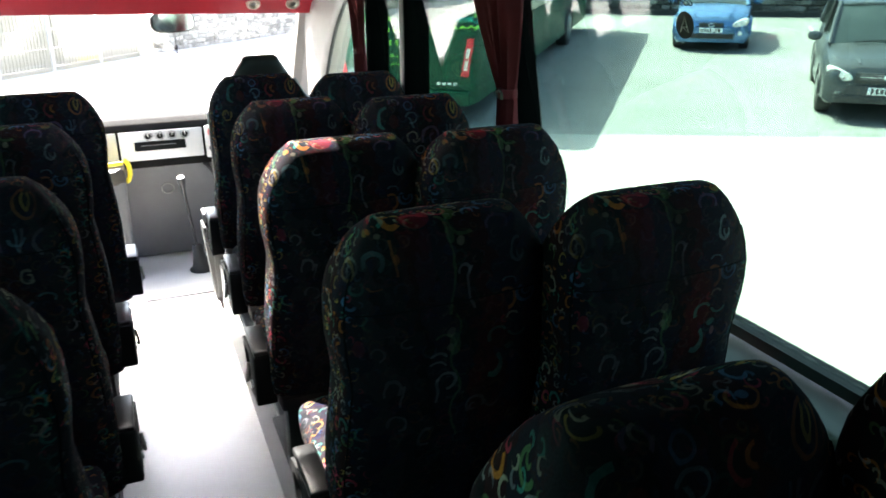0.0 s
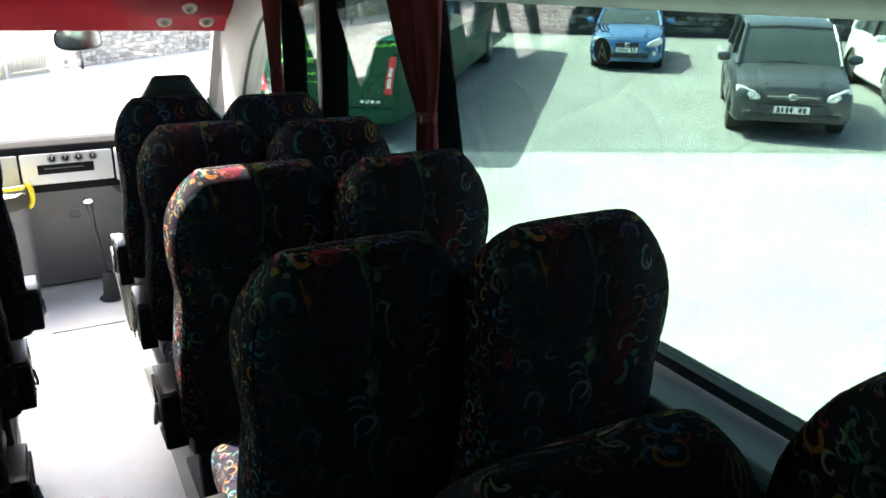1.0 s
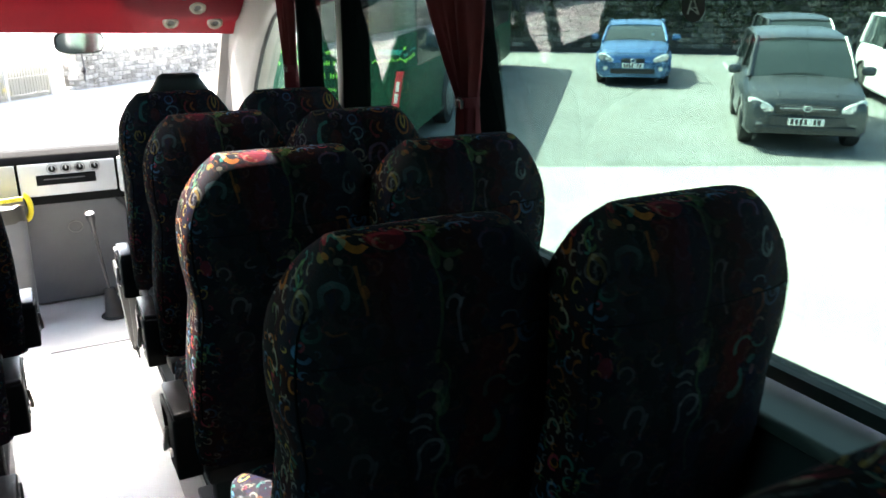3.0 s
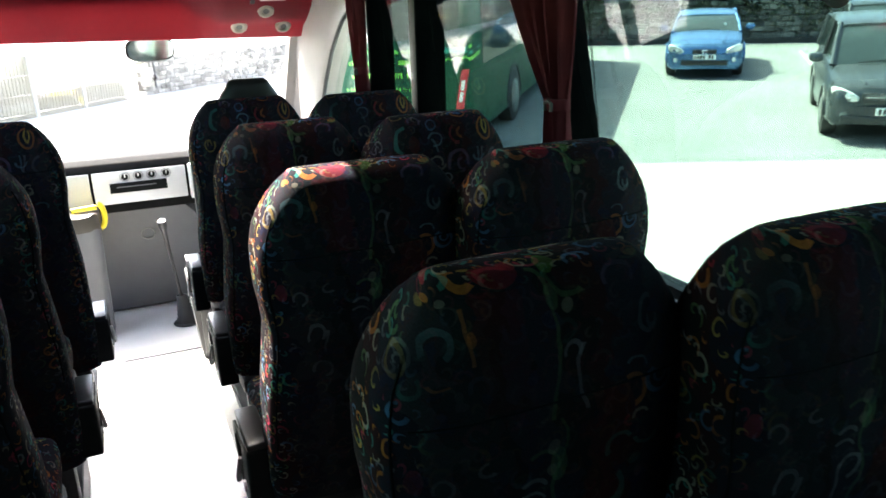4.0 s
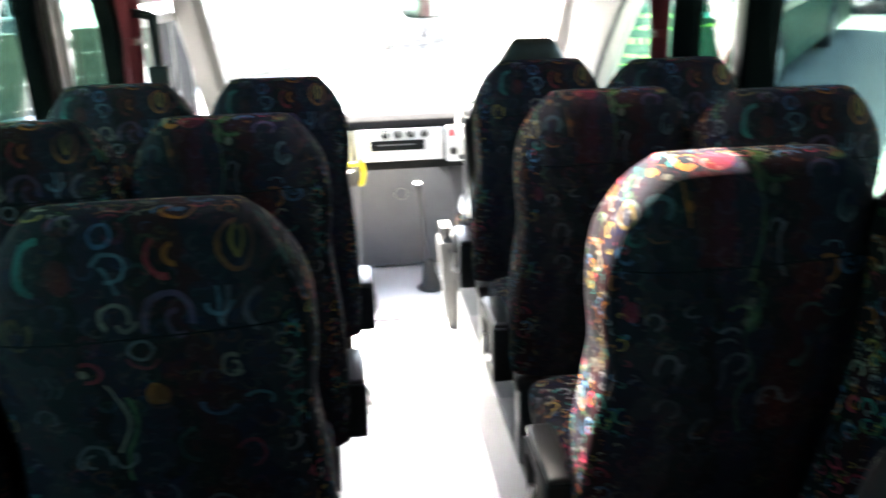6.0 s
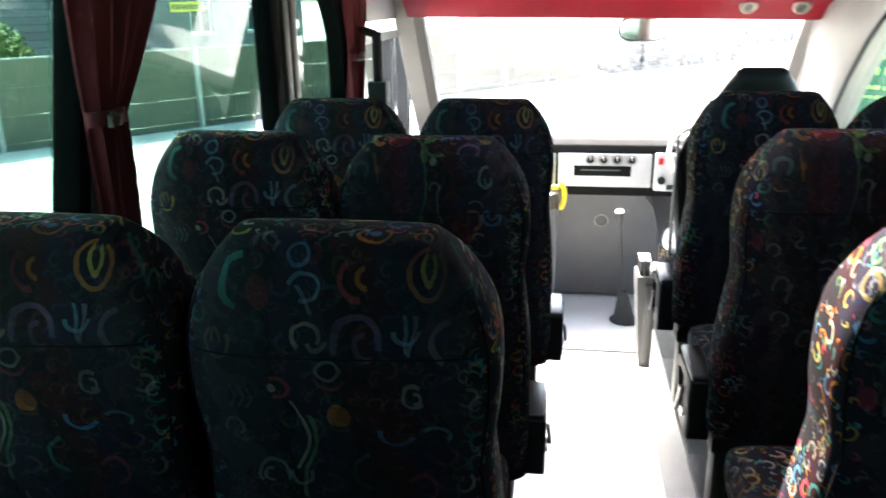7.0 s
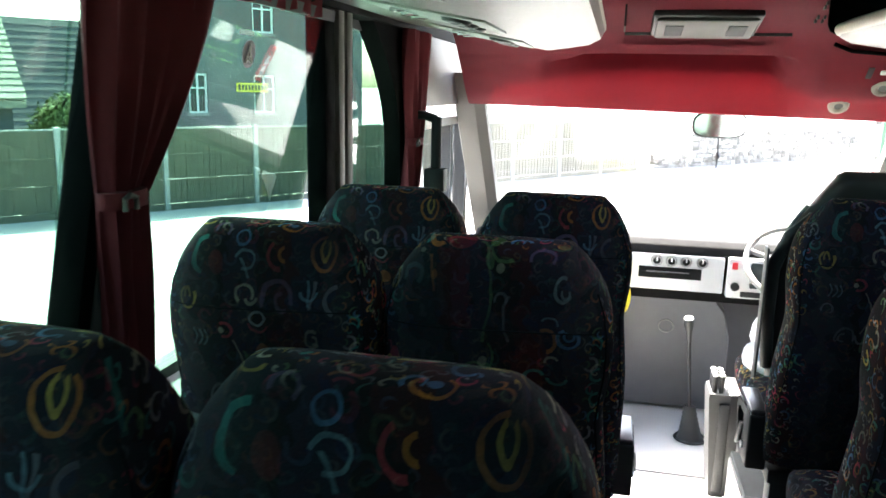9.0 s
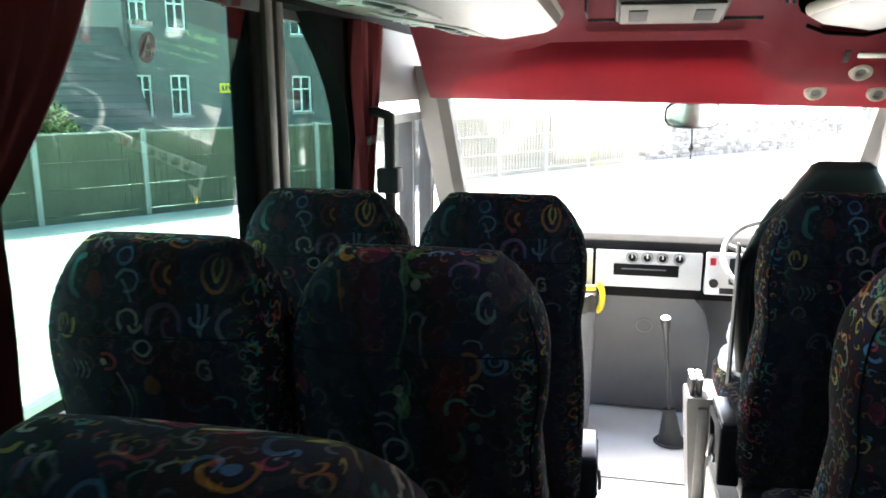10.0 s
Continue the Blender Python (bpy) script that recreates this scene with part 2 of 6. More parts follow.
    p.arc(0.122, 0.258, 0.020, TEAL_INK, 0.0062, 270, 85, 0.7, 0.5)
    p.dot(0.108, 0.292, 0.010, TEAL_INK, 0.7, 0.45)
    p.arc(0.072, 0.322, 0.024, TEAL_INK, 0.0075, 330, 80, 1.3, 0.5)
    p.dot(0.120, 0.312, 0.007, (0.45, 0.2, 0.2), 1.2, 0.4)
    p.arc(-0.040, 0.292, 0.022, (0.30, 0.32, 0.33), 0.005, 80, 62, 0.8, 0.4)
    p.arc(-0.040, 0.312, 0.022, (0.30, 0.32, 0.33), 0.005, 80, 62, 0.8, 0.4)
    p.arc(-0.020, 0.345, 0.021, (0.34, 0.36, 0.36), 0.0052, 40, 130, 1.0, 0.42)
    p.line(-0.042, 0.335, 0.390, (0.34, 0.36, 0.36), 0.0045, 0.004, 0.2, 0.4)
    p.arc(-0.155, 0.262, 0.016, (0.30, 0.32, 0.33), 0.0046, 60, 140, weight=0.36)
    p.dot(-0.190, 0.245, 0.012, RED_INK, 1.5, 0.5)
    p.arc(-0.100, 0.245, 0.012, GREY_INK, 0.0042, 200, 120, weight=0.4)
    p.arc(-0.130, 0.345, 0.018, (0.26, 0.27, 0.29), 0.0046, 90, 120, 1.3, 0.4)
    p.line(-0.112, 0.340, 0.385, (0.26, 0.27, 0.29), 0.004, 0.003, 0.2, 0.4)
    p.arc(-0.120, 0.425, 0.020, (0.26, 0.27, 0.29), 0.0046, 60, 140, weight=0.36)
    p.curl(0.040, 0.415, 0.022, (0.26, 0.28, 0.29), weight=0.32)
    p.arc(-0.060, 0.470, 0.018, GREY_INK, 0.0046, 180, 120, 1.2, 0.36)
    p.arc(-0.205, 0.098, 0.014, GOLD_INK, 0.0048, tall=1.35, weight=0.5)


def moquette(name, figures):
    """Dark printed coach moquette: wavy upright bands on near-black navy with hooks, loops and veins in muted colours."""
    m, nt, b = nodes_of(name)
    cut = nt.nodes.new("ShaderNodeUVMap")
    warp = node(nt, "ShaderNodeTexNoise", Scale=17.0, Detail=2.0)
    nt.links.new(cut.outputs[0], warp.inputs["Vector"])
    shake = nt.nodes.new("ShaderNodeVectorMath")
    shake.operation = "MULTIPLY_ADD"
    centre = nt.nodes.new("ShaderNodeVectorMath")
    centre.operation = "SUBTRACT"
    centre.inputs[1].default_value = (0.5, 0.5, 0.5)
    nt.links.new(warp.outputs["Color"], centre.inputs[0])
    nt.links.new(centre.outputs[0], shake.inputs[0])
    shake.inputs[1].default_value = (0.020, 0.020, 0.0)
    nt.links.new(cut.outputs[0], shake.inputs[2])
    uv = shake.outputs[0]
    sepuv = nt.nodes.new("ShaderNodeSeparateXYZ")
    nt.links.new(cut.outputs[0], sepuv.inputs[0])
    sepw = nt.nodes.new("ShaderNodeSeparateColor")
    nt.links.new(warp.outputs["Color"], sepw.inputs[0])
    # broad upright bands of navy, wine and slate with wavering edges
    band = mth(nt, "FRACT", mth(nt, "ADD", mth(nt, "MULTIPLY", mth(nt, "ADD", sepuv.outputs[0], mth(nt, "MULTIPLY", sepuv.outputs[1], 0.10)), 3.1), mth(nt, "MULTIPLY", sepw.outputs[0], 0.5)))
    navy, wine, slate, sea, soot = (0.0138, 0.0122, 0.0180), (0.0205, 0.0086, 0.0102), (0.0205, 0.0184, 0.0222), (0.0126, 0.0132, 0.0158), (0.0108, 0.0090, 0.0102)
    colour = ramp(nt, band, [(0.0, navy), (0.18, soot), (0.33, wine), (0.46, navy), (0.62, slate), (0.78, sea), (0.92, soot)], "CONSTANT")
    fleck = node(nt, "ShaderNodeTexNoise", Scale=30.0, Detail=2.5)
    nt.links.new(uv, fleck.inputs["Vector"])
    flecks = ramp(nt, fleck.outputs[0], [(0.0, (0.6, 0.8, 2.4)), (0.38, (2.2, 0.6, 0.6)), (0.44, (1.2, 1.2, 1.2)), (0.54, (0.7, 1.6, 1.2)), (0.60, (1.8, 1.1, 0.5)), (0.64, (1.1, 1.1, 1.2))], "CONSTANT")
    colour = mixc(nt, 0.22, colour, flecks, "MULTIPLY")
    # blots of colour, and worn or fading stretches of the figures
    blot = node(nt, "ShaderNodeTexNoise", Scale=7.0, Detail=2.0)
    worn = nt.nodes.new("ShaderNodeVectorMath")          # every cover has faded in other places
    worn.operation = "MULTIPLY_ADD"
    worn.inputs[1].default_value = (7.3, 5.1, 0.0)
    nt.links.new(nt.nodes.new("ShaderNodeObjectInfo").outputs["Random"], worn.inputs[0])
    nt.links.new(cut.outputs[0], worn.inputs[2])
    nt.links.new(worn.outputs[0], blot.inputs["Vector"])
    tone = node(nt, "ShaderNodeMapRange")
    for i, v_ in ((1, 0.36), (2, 0.62), (3, 0.28), (4, 1.35)):
        tone.inputs[i].default_value = v_
    nt.links.new(blot.outputs[0], tone.inputs[0])
    speck = node(nt, "ShaderNodeTexNoise", Scale=95.0, Detail=3.0)
    nt.links.new(cut.outputs[0], speck.inputs["Vector"])
    tone = mth(nt, "MULTIPLY", tone.outputs[0], mth(nt, "ADD", 0.55, mth(nt, "MULTIPLY", speck.outputs[0], 0.9)))
    pal = [(0.0, TEAL_INK), (0.14, ORANGE_INK), (0.28, CREAM_INK), (0.40, GREY_INK), (0.48, GREEN_INK), (0.56, (0.60, 0.05, 0.10)), (0.68, GOLD_INK), (0.78, BLUE_INK), (0.90, (0.36, 0.36, 0.36))]
    # the wrapped sides are crowded with small figures, the flat back carries only a few
    side = node(nt, "ShaderNodeMapRange")
    for i, v_ in ((1, 0.165), (2, 0.215), (3, 0.05), (4, 0.58)):
        side.inputs[i].default_value = v_
    nt.links.new(mth(nt, "ABSOLUTE", sepuv.outputs[0]), side.inputs[0])
    crown = node(nt, "ShaderNodeMapRange")
    for i, v_ in ((1, -0.030), (2, 0.0), (3, 0.0), (4, 0.55)):
        crown.inputs[i].default_value = v_
    nt.links.new(sepuv.outputs[1], crown.inputs[0])
    crowd = mth(nt, "MAXIMUM", side.outputs[0], crown.outputs[0])
    for scale, turns, half, reach, shift, rare, weight in [(21.0, 0.0, 0.13, 0.40, 0.71, 0.35, 0.6), (27.0, 1.9, 0.10, 0.42, 0.37, 0.3, 0.55), (44.0, 1.3, 0.12, 0.42, 1.31, 0.25, 0.5)]:
        mp = node(nt, "ShaderNodeMapping")
        mp.inputs["Location"].default_value = (shift, shift * 1.7, 0)
        nt.links.new(uv, mp.inputs["Vector"])
        vo = node(nt, "ShaderNodeTexVoronoi", Scale=scale, Randomness=0.8)
        vo.voronoi_dimensions = "2D"
        nt.links.new(mp.outputs[0], vo.inputs["Vector"])
        sub = nt.nodes.new("ShaderNodeVectorMath")
        sub.operation = "SUBTRACT"
        nt.links.new(mp.outputs[0], sub.inputs[0])
        nt.links.new(vo.outputs["Position"], sub.inputs[1])
        sep = nt.nodes.new("ShaderNodeSeparateXYZ")
        nt.links.new(sub.outputs[0], sep.inputs[0])
        rnd = nt.nodes.new("ShaderNodeSeparateColor")
        nt.links.new(vo.outputs["Color"], rnd.inputs[0])
        ang = mth(nt, "DIVIDE", mth(nt, "ARCTAN2", sep.outputs[1], sep.outputs[0]), math.tau)
        dist = vo.outputs["Distance"]
        if turns:
            spin = mth(nt, "ADD", mth(nt, "ADD", ang, rnd.outputs[1]), mth(nt, "MULTIPLY", dist, turns))
            stroke = mth(nt, "LESS_THAN", mth(nt, "ABSOLUTE", mth(nt, "SUBTRACT", mth(nt, "FRACT", spin), 0.5)), half)
        else:
            stroke = mth(nt, "MULTIPLY", mth(nt, "LESS_THAN", mth(nt, "ABSOLUTE", mth(nt, "SUBTRACT", dist, 0.26)), 0.055), mth(nt, "GREATER_THAN", mth(nt, "FRACT", mth(nt, "ADD", ang, rnd.outputs[1])), 0.3))
        mask = mth(nt, "MULTIPLY", mth(nt, "MULTIPLY", stroke, mth(nt, "LESS_THAN", dist, reach)), mth(nt, "GREATER_THAN", rnd.outputs[2], rare))
        colour = mixc(nt, mth(nt, "MULTIPLY", mth(nt, "MULTIPLY", mask, weight), mth(nt, "MULTIPLY", crowd, tone)), colour, ramp(nt, rnd.outputs[0], pal, "CONSTANT"))
    width = mth(nt, "ADD", 0.2, mth(nt, "MULTIPLY", fleck.outputs[0], 1.0))
    p = Print(nt, uv, colour, width, tone)
    figures(p)
    weave = node(nt, "ShaderNodeTexNoise", Scale=420.0, Detail=2.0)
    nt.links.new(cut.outputs[0], weave.inputs["Vector"])
    colour = mixc(nt, 0.4, p.colour, ramp(nt, weave.outputs[0], [(0.3, (0.2, 0.2, 0.2)), (0.7, (1, 1, 1))]), "MULTIPLY")
    nt.links.new(colour, b.inputs["Base Color"])
    b.inputs["Roughness"].default_value = 0.95
    b.inputs["Specular IOR Level"].default_value = 0.03
    bp = node(nt, "ShaderNodeBump", Strength=0.35, Distance=0.002)
    nt.links.new(weave.outputs[0], bp.inputs["Height"])
    nt.links.new(bp.outputs[0], b.inputs["Normal"])
    return m


def pane_glass(name, tint, gloss=1.0, veil=0.0):
    m = bpy.data.materials.new(name)
    m.use_nodes = True
    nt = m.node_tree
    nt.nodes.clear()
    out = nt.nodes.new("ShaderNodeOutputMaterial")
    tr = nt.nodes.new("ShaderNodeBsdfTransparent")
    tr.inputs[0].default_value = (*tint, 1)
    gl = nt.nodes.new("ShaderNodeBsdfGlossy")
    gl.inputs["Roughness"].default_value = 0.01
    lw = node(nt, "ShaderNodeLayerWeight", Blend=0.5)
    grazing = mth(nt, "POWER", lw.outputs["Facing"], 5.0)
    mx = nt.nodes.new("ShaderNodeMixShader")
    nt.links.new(mth(nt, "MULTIPLY", mth(nt, "ADD", 0.045, mth(nt, "MULTIPLY", grazing, 0.9)), gloss), mx.inputs[0])
    nt.links.new(tr.outputs[0], mx.inputs[1])
    nt.links.new(gl.outputs[0], mx.inputs[2])
    last = mx.outputs[0]
    if veil:                                  # a thin translucent film added as a bright haze over the view
        film = nt.nodes.new("ShaderNodeBsdfTranslucent")
        film.inputs[0].default_value = (0.9, 0.88, 0.84, 1)
        noise = node(nt, "ShaderNodeTexNoise", Scale=3.0, Detail=5.0)
        tc = nt.nodes.new("ShaderNodeTexCoord")
        nt.links.new(tc.outputs["Object"], noise.inputs["Vector"])
        md = nt.nodes.new("ShaderNodeMixShader")
        nt.links.new(mth(nt, "MULTIPLY", mth(nt, "ADD", noise.outputs[0], 0.5), veil), md.inputs[0])
        nt.links.new(last, md.inputs[1])
        nt.links.new(film.outputs[0], md.inputs[2])
        last = md.outputs[0]
    nt.links.new(last, out.inputs[0])
    return m


FABRIC = moquette("moquette_hooks_and_loops", hooks_and_loops)
FABRIC_VEIN = moquette("moquette_vein_and_flames", vein_and_flames)
RED_TRIM = surface("red_vinyl", (0.100, 0.0095, 0.0175), (0.145, 0.0145, 0.0225), 0.65, scale=3, fine=260, bump=0.25, spec=0.2)
RED_CLOTH = surface("red_curtain_cloth", (0.075, 0.0045, 0.008), (0.135, 0.0095, 0.016), 0.95, scale=5, fine=300, bump=0.3)
# cream darkened to hold the shade under the racks; RACK_LIP stays lit
DIMMED_CREAM = surface("cream_moulding", (0.046, 0.039, 0.029), (0.064, 0.055, 0.041), 0.42, scale=2.5, fine=160, bump=0.06)
# trim grey darkened to hold the shade on the entrance side
DIMMED_GREY = surface("stone_grey_panel", (0.052, 0.049, 0.044), (0.074, 0.069, 0.062), 0.5, scale=3, fine=180, bump=0.1)
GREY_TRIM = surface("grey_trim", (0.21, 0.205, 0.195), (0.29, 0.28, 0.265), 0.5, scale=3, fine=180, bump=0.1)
# the same cream kept lighter, for the light along the rack edge
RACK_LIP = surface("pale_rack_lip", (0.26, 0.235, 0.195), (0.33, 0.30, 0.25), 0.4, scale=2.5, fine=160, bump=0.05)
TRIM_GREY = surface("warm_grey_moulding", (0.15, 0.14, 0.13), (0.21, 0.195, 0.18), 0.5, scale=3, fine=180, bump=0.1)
GREY_PLASTIC = surface("grey_dash_plastic", (0.10, 0.10, 0.103), (0.145, 0.145, 0.148), 0.55, scale=4, fine=320, bump=0.25)
SILVER = surface("silver_fascia", (0.62, 0.62, 0.61), (0.75, 0.75, 0.74), 0.42, metal=0.1, scale=4, fine=220, bump=0.05)
BLACK = surface("black_plastic", (0.010, 0.010, 0.011), (0.025, 0.025, 0.027), 0.45, scale=6, fine=240, bump=0.15)
DARK_FRAME = surface("dark_window_frame", (0.0007, 0.0009, 0.0009), (0.0016, 0.002, 0.002), 0.8, scale=5, fine=140, bump=0.1, spec=0.03)
ARM_BLACK = surface("matt_black_armrest_plastic", (0.004, 0.004, 0.0045), (0.009, 0.009, 0.0095), 0.6, scale=6, fine=240, bump=0.2, spec=0.2)
DRIVER_VINYL = surface("worn_black_vinyl", (0.014, 0.013, 0.0123), (0.026, 0.0245, 0.023), 0.45, scale=7, fine=260, bump=0.3, spec=0.3)
CHARCOAL = surface("charcoal_vinyl", (0.022, 0.022, 0.023), (0.045, 0.045, 0.046), 0.6, scale=7, fine=260, bump=0.3)
RUBBER = surface("black_rubber", (0.012, 0.012, 0.012), (0.03, 0.03, 0.03), 0.7, scale=6, fine=120, bump=0.2)
VINYL = surface("speckled_vinyl_floor", (0.60, 0.59, 0.56), (0.76, 0.745, 0.71), 0.3, scale=2.2, fine=420, bump=0.08)
PLINTH = surface("dark_side_carpet", (0.018, 0.021, 0.022), (0.034, 0.04, 0.042), 0.85, scale=5, fine=260, bump=0.3)
SEAT_SHELL = surface("black_seat_shell", (0.008, 0.008, 0.009), (0.02, 0.02, 0.022), 0.6, scale=5, fine=280, bump=0.2)
STEEL = surface("brushed_steel", (0.5, 0.5, 0.5), (0.66, 0.66, 0.66), 0.32, metal=1.0, scale=8, fine=200, bump=0.05)
WHITE_PLASTIC = surface("white_plastic", (0.68, 0.68, 0.66), (0.8, 0.8, 0.78), 0.4, scale=4, fine=150, bump=0.05)
YELLOW = surface("yellow_plastic", (0.75, 0.58, 0.02), (0.85, 0.7, 0.04), 0.4, scale=6, fine=100, bump=0.05)
SIDE_GLASS = pane_glass("green_tinted_glass", (0.362, 0.455, 0.408), 1.0)
CLEAR_GLASS = pane_glass("clear_windscreen_glass", (0.96, 0.975, 0.97))
LEFT_GLASS = pane_glass("green_tinted_glass_entrance_side", (0.42, 0.585, 0.515), 1.0)
IVY = surface("dark_ivy_leaf", (0.012, 0.022, 0.008), (0.035, 0.05, 0.018), 0.6, scale=3, fine=20, bump=0.1, spread=0.3)
ALLOY = surface("alloy_rim", (0.22, 0.22, 0.22), (0.34, 0.34, 0.34), 0.4, metal=0.8, scale=10, fine=100, bump=0.05)
# the windscreen carries the added haze that pales the view ahead
SCREEN_GLASS = pane_glass("dusty_windscreen_glass", (0.96, 0.975, 0.97), 1.0, 0.007)
ARM_PAD = surface("shiny_arm_pad", (0.006, 0.006, 0.0065), (0.012, 0.012, 0.0125), 0.33, scale=6, fine=90, bump=0.015, spec=0.5)
TRIM_BROWN = surface("dark_brown_pillar_trim", (0.06, 0.052, 0.046), (0.10, 0.088, 0.078), 0.5, scale=4, fine=180, bump=0.1)
DASH_TOP = surface("dark_dash_top", (0.008, 0.008, 0.008), (0.016, 0.016, 0.016), 0.9, scale=8, fine=200, bump=0.3, spec=0.08)
WORN_LINE = surface("worn_line_paint", (0.32, 0.33, 0.32), (0.5, 0.5, 0.48), 0.9, scale=2, fine=20, bump=0.1)
LEDGE = surface("grey_sill_capping", (0.052, 0.058, 0.056), (0.082, 0.09, 0.088), 0.55, scale=4, fine=200, bump=0.1)
THREAD = surface("dark_seam_thread", (0.004, 0.004, 0.005), (0.01, 0.01, 0.011), 0.95, scale=8, fine=200, bump=0.0, spec=0.05)
CONCRETE = surface("pale_concrete", (0.25, 0.245, 0.23), (0.42, 0.41, 0.39), 0.9, scale=0.5, fine=5.0, bump=0.2)
TARMAC = surface("worn_grey_tarmac", (0.13, 0.135, 0.13), (0.23, 0.235, 0.225), 0.9, scale=0.55, fine=3.0, bump=0.08)
FENCE_WOOD = surface("weathered_fence_board", (0.055, 0.055, 0.036), (0.11, 0.105, 0.07), 0.85, scale=1.4, fine=30, bump=0.4, spread=0.25)
POST_CONCRETE = surface("concrete_post", (0.24, 0.23, 0.21), (0.34, 0.33, 0.3), 0.9, scale=3, fine=60, bump=0.3)
STONE = surface("dark_slate_stone", (0.035, 0.035, 0.032), (0.24, 0.235, 0.215), 0.85, scale=3, fine=28, bump=0.5, spread=0.5, distance=0.02)
STONE_REST = surface("dark_slate_rubble", (0.035, 0.035, 0.032), (0.24, 0.235, 0.215), 0.85, scale=3, fine=28, bump=0.5, spread=0.5, islands=True, distance=0.02)
# mortar colour already carries the shade between the stones
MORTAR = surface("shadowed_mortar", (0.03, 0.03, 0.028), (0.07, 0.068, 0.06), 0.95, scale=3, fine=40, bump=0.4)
RENDER_GREY = surface("grey_rendered_wall", (0.075, 0.079, 0.079), (0.13, 0.134, 0.13), 0.9, scale=0.5, fine=16, bump=0.3)
SHEET_ROOF = surface("pale_sheet_roof", (0.12, 0.12, 0.085), (0.24, 0.235, 0.17), 0.9, scale=1.6, fine=22, bump=0.3, spread=0.25)
SLATE = surface("slate_roof", (0.030, 0.031, 0.032), (0.075, 0.076, 0.074), 0.85, scale=1.2, fine=20, bump=0.3, spread=0.2)
BLUE_PAINT = surface("metallic_blue_paint", (0.09, 0.19, 0.36), (0.105, 0.22, 0.41), 0.22, metal=0.6, scale=2, fine=200, bump=0.0)
GREY_PAINT = surface("metallic_dark_grey_paint", (0.052, 0.060, 0.064), (0.070, 0.078, 0.083), 0.24, metal=0.35, scale=2, fine=200, bump=0.0)
GREEN_PAINT = surface("dark_green_coach_paint", (0.004, 0.052, 0.026), (0.006, 0.066, 0.033), 0.42, scale=2, fine=100, bump=0.0, spec=0.22)
LIME_PAINT = surface("lime_green_paint", (0.25, 0.62, 0.08), (0.3, 0.7, 0.1), 0.4, scale=2, fine=100, bump=0.0)
TEAL_PAINT = surface("teal_green_paint", (0.01, 0.22, 0.17), (0.012, 0.26, 0.2), 0.3, scale=2, fine=100, bump=0.0)
WHITE_PAINT = surface("white_paint", (0.72, 0.72, 0.7), (0.8, 0.8, 0.78), 0.4, scale=2, fine=60, bump=0.03)
RED_PAINT = surface("red_paint", (0.55, 0.02, 0.03), (0.65, 0.03, 0.04), 0.4, scale=2, fine=60, bump=0.0)
CAR_GLASS = surface("dark_car_glass", (0.02, 0.03, 0.03), (0.04, 0.055, 0.055), 0.08, scale=1, fine=5, bump=0.0)
LAMP_GLASS = surface("car_headlamp_glass", (0.55, 0.56, 0.56), (0.75, 0.76, 0.76), 0.12, metal=0.3, scale=20, fine=60, bump=0.1)
LEAF = surface("bush_leaf", (0.045, 0.075, 0.012), (0.11, 0.13, 0.025), 0.9, scale=3, fine=20, bump=0.1)


# ---------------------------------------------------------------- mesh helpers
def part(name, bm, material, parent=None, label="", smooth=True, at=None):
    bmesh.ops.recalc_face_normals(bm, faces=bm.faces)
    me = bpy.data.meshes.new(name)
    bm.to_mesh(me)
    bm.free()
    if smooth:
        me.polygons.foreach_set("use_smooth", [True] * len(me.polygons))
        me.set_sharp_from_angle(angle=radians(38))
    me.materials.append(material)
    ob = new(name, me)
    if parent is not None:
        ob.parent = parent
    if label:
        ob["label"] = label
    if at is not None:
        ob.matrix_basis = at
    return ob


def thing(name, at, label, category, group="", kind=""):
    ob = new(name)
    ob.empty_display_size = 0.1
    ob.matrix_basis = at
    return tagged(ob, label, category, group, kind)


def solo(name, bm, material, label, category, at=None, group="", kind="", smooth=True):
    return tagged(part(name, bm, material, None, "", smooth, at), label, category, group, kind)


def box(lo, hi, bevel=0.0, seg=2, bm=None):
    bm = bm or bmesh.new()
    vs = [bm.verts.new((x, y, z)) for x in (lo[0], hi[0]) for y in (lo[1], hi[1]) for z in (lo[2], hi[2])]
    fs = [bm.faces.new([vs[i] for i in q]) for q in ((0, 1, 3, 2), (4, 6, 7, 5), (0, 4, 5, 1), (2, 3, 7, 6), (0, 2, 6, 4), (1, 5, 7, 3))]
    if bevel:
        bmesh.ops.bevel(bm, geom=list({e for f in fs for e in f.edges}), offset=bevel, segments=seg, profile=0.5, affect="EDGES")
    return bm


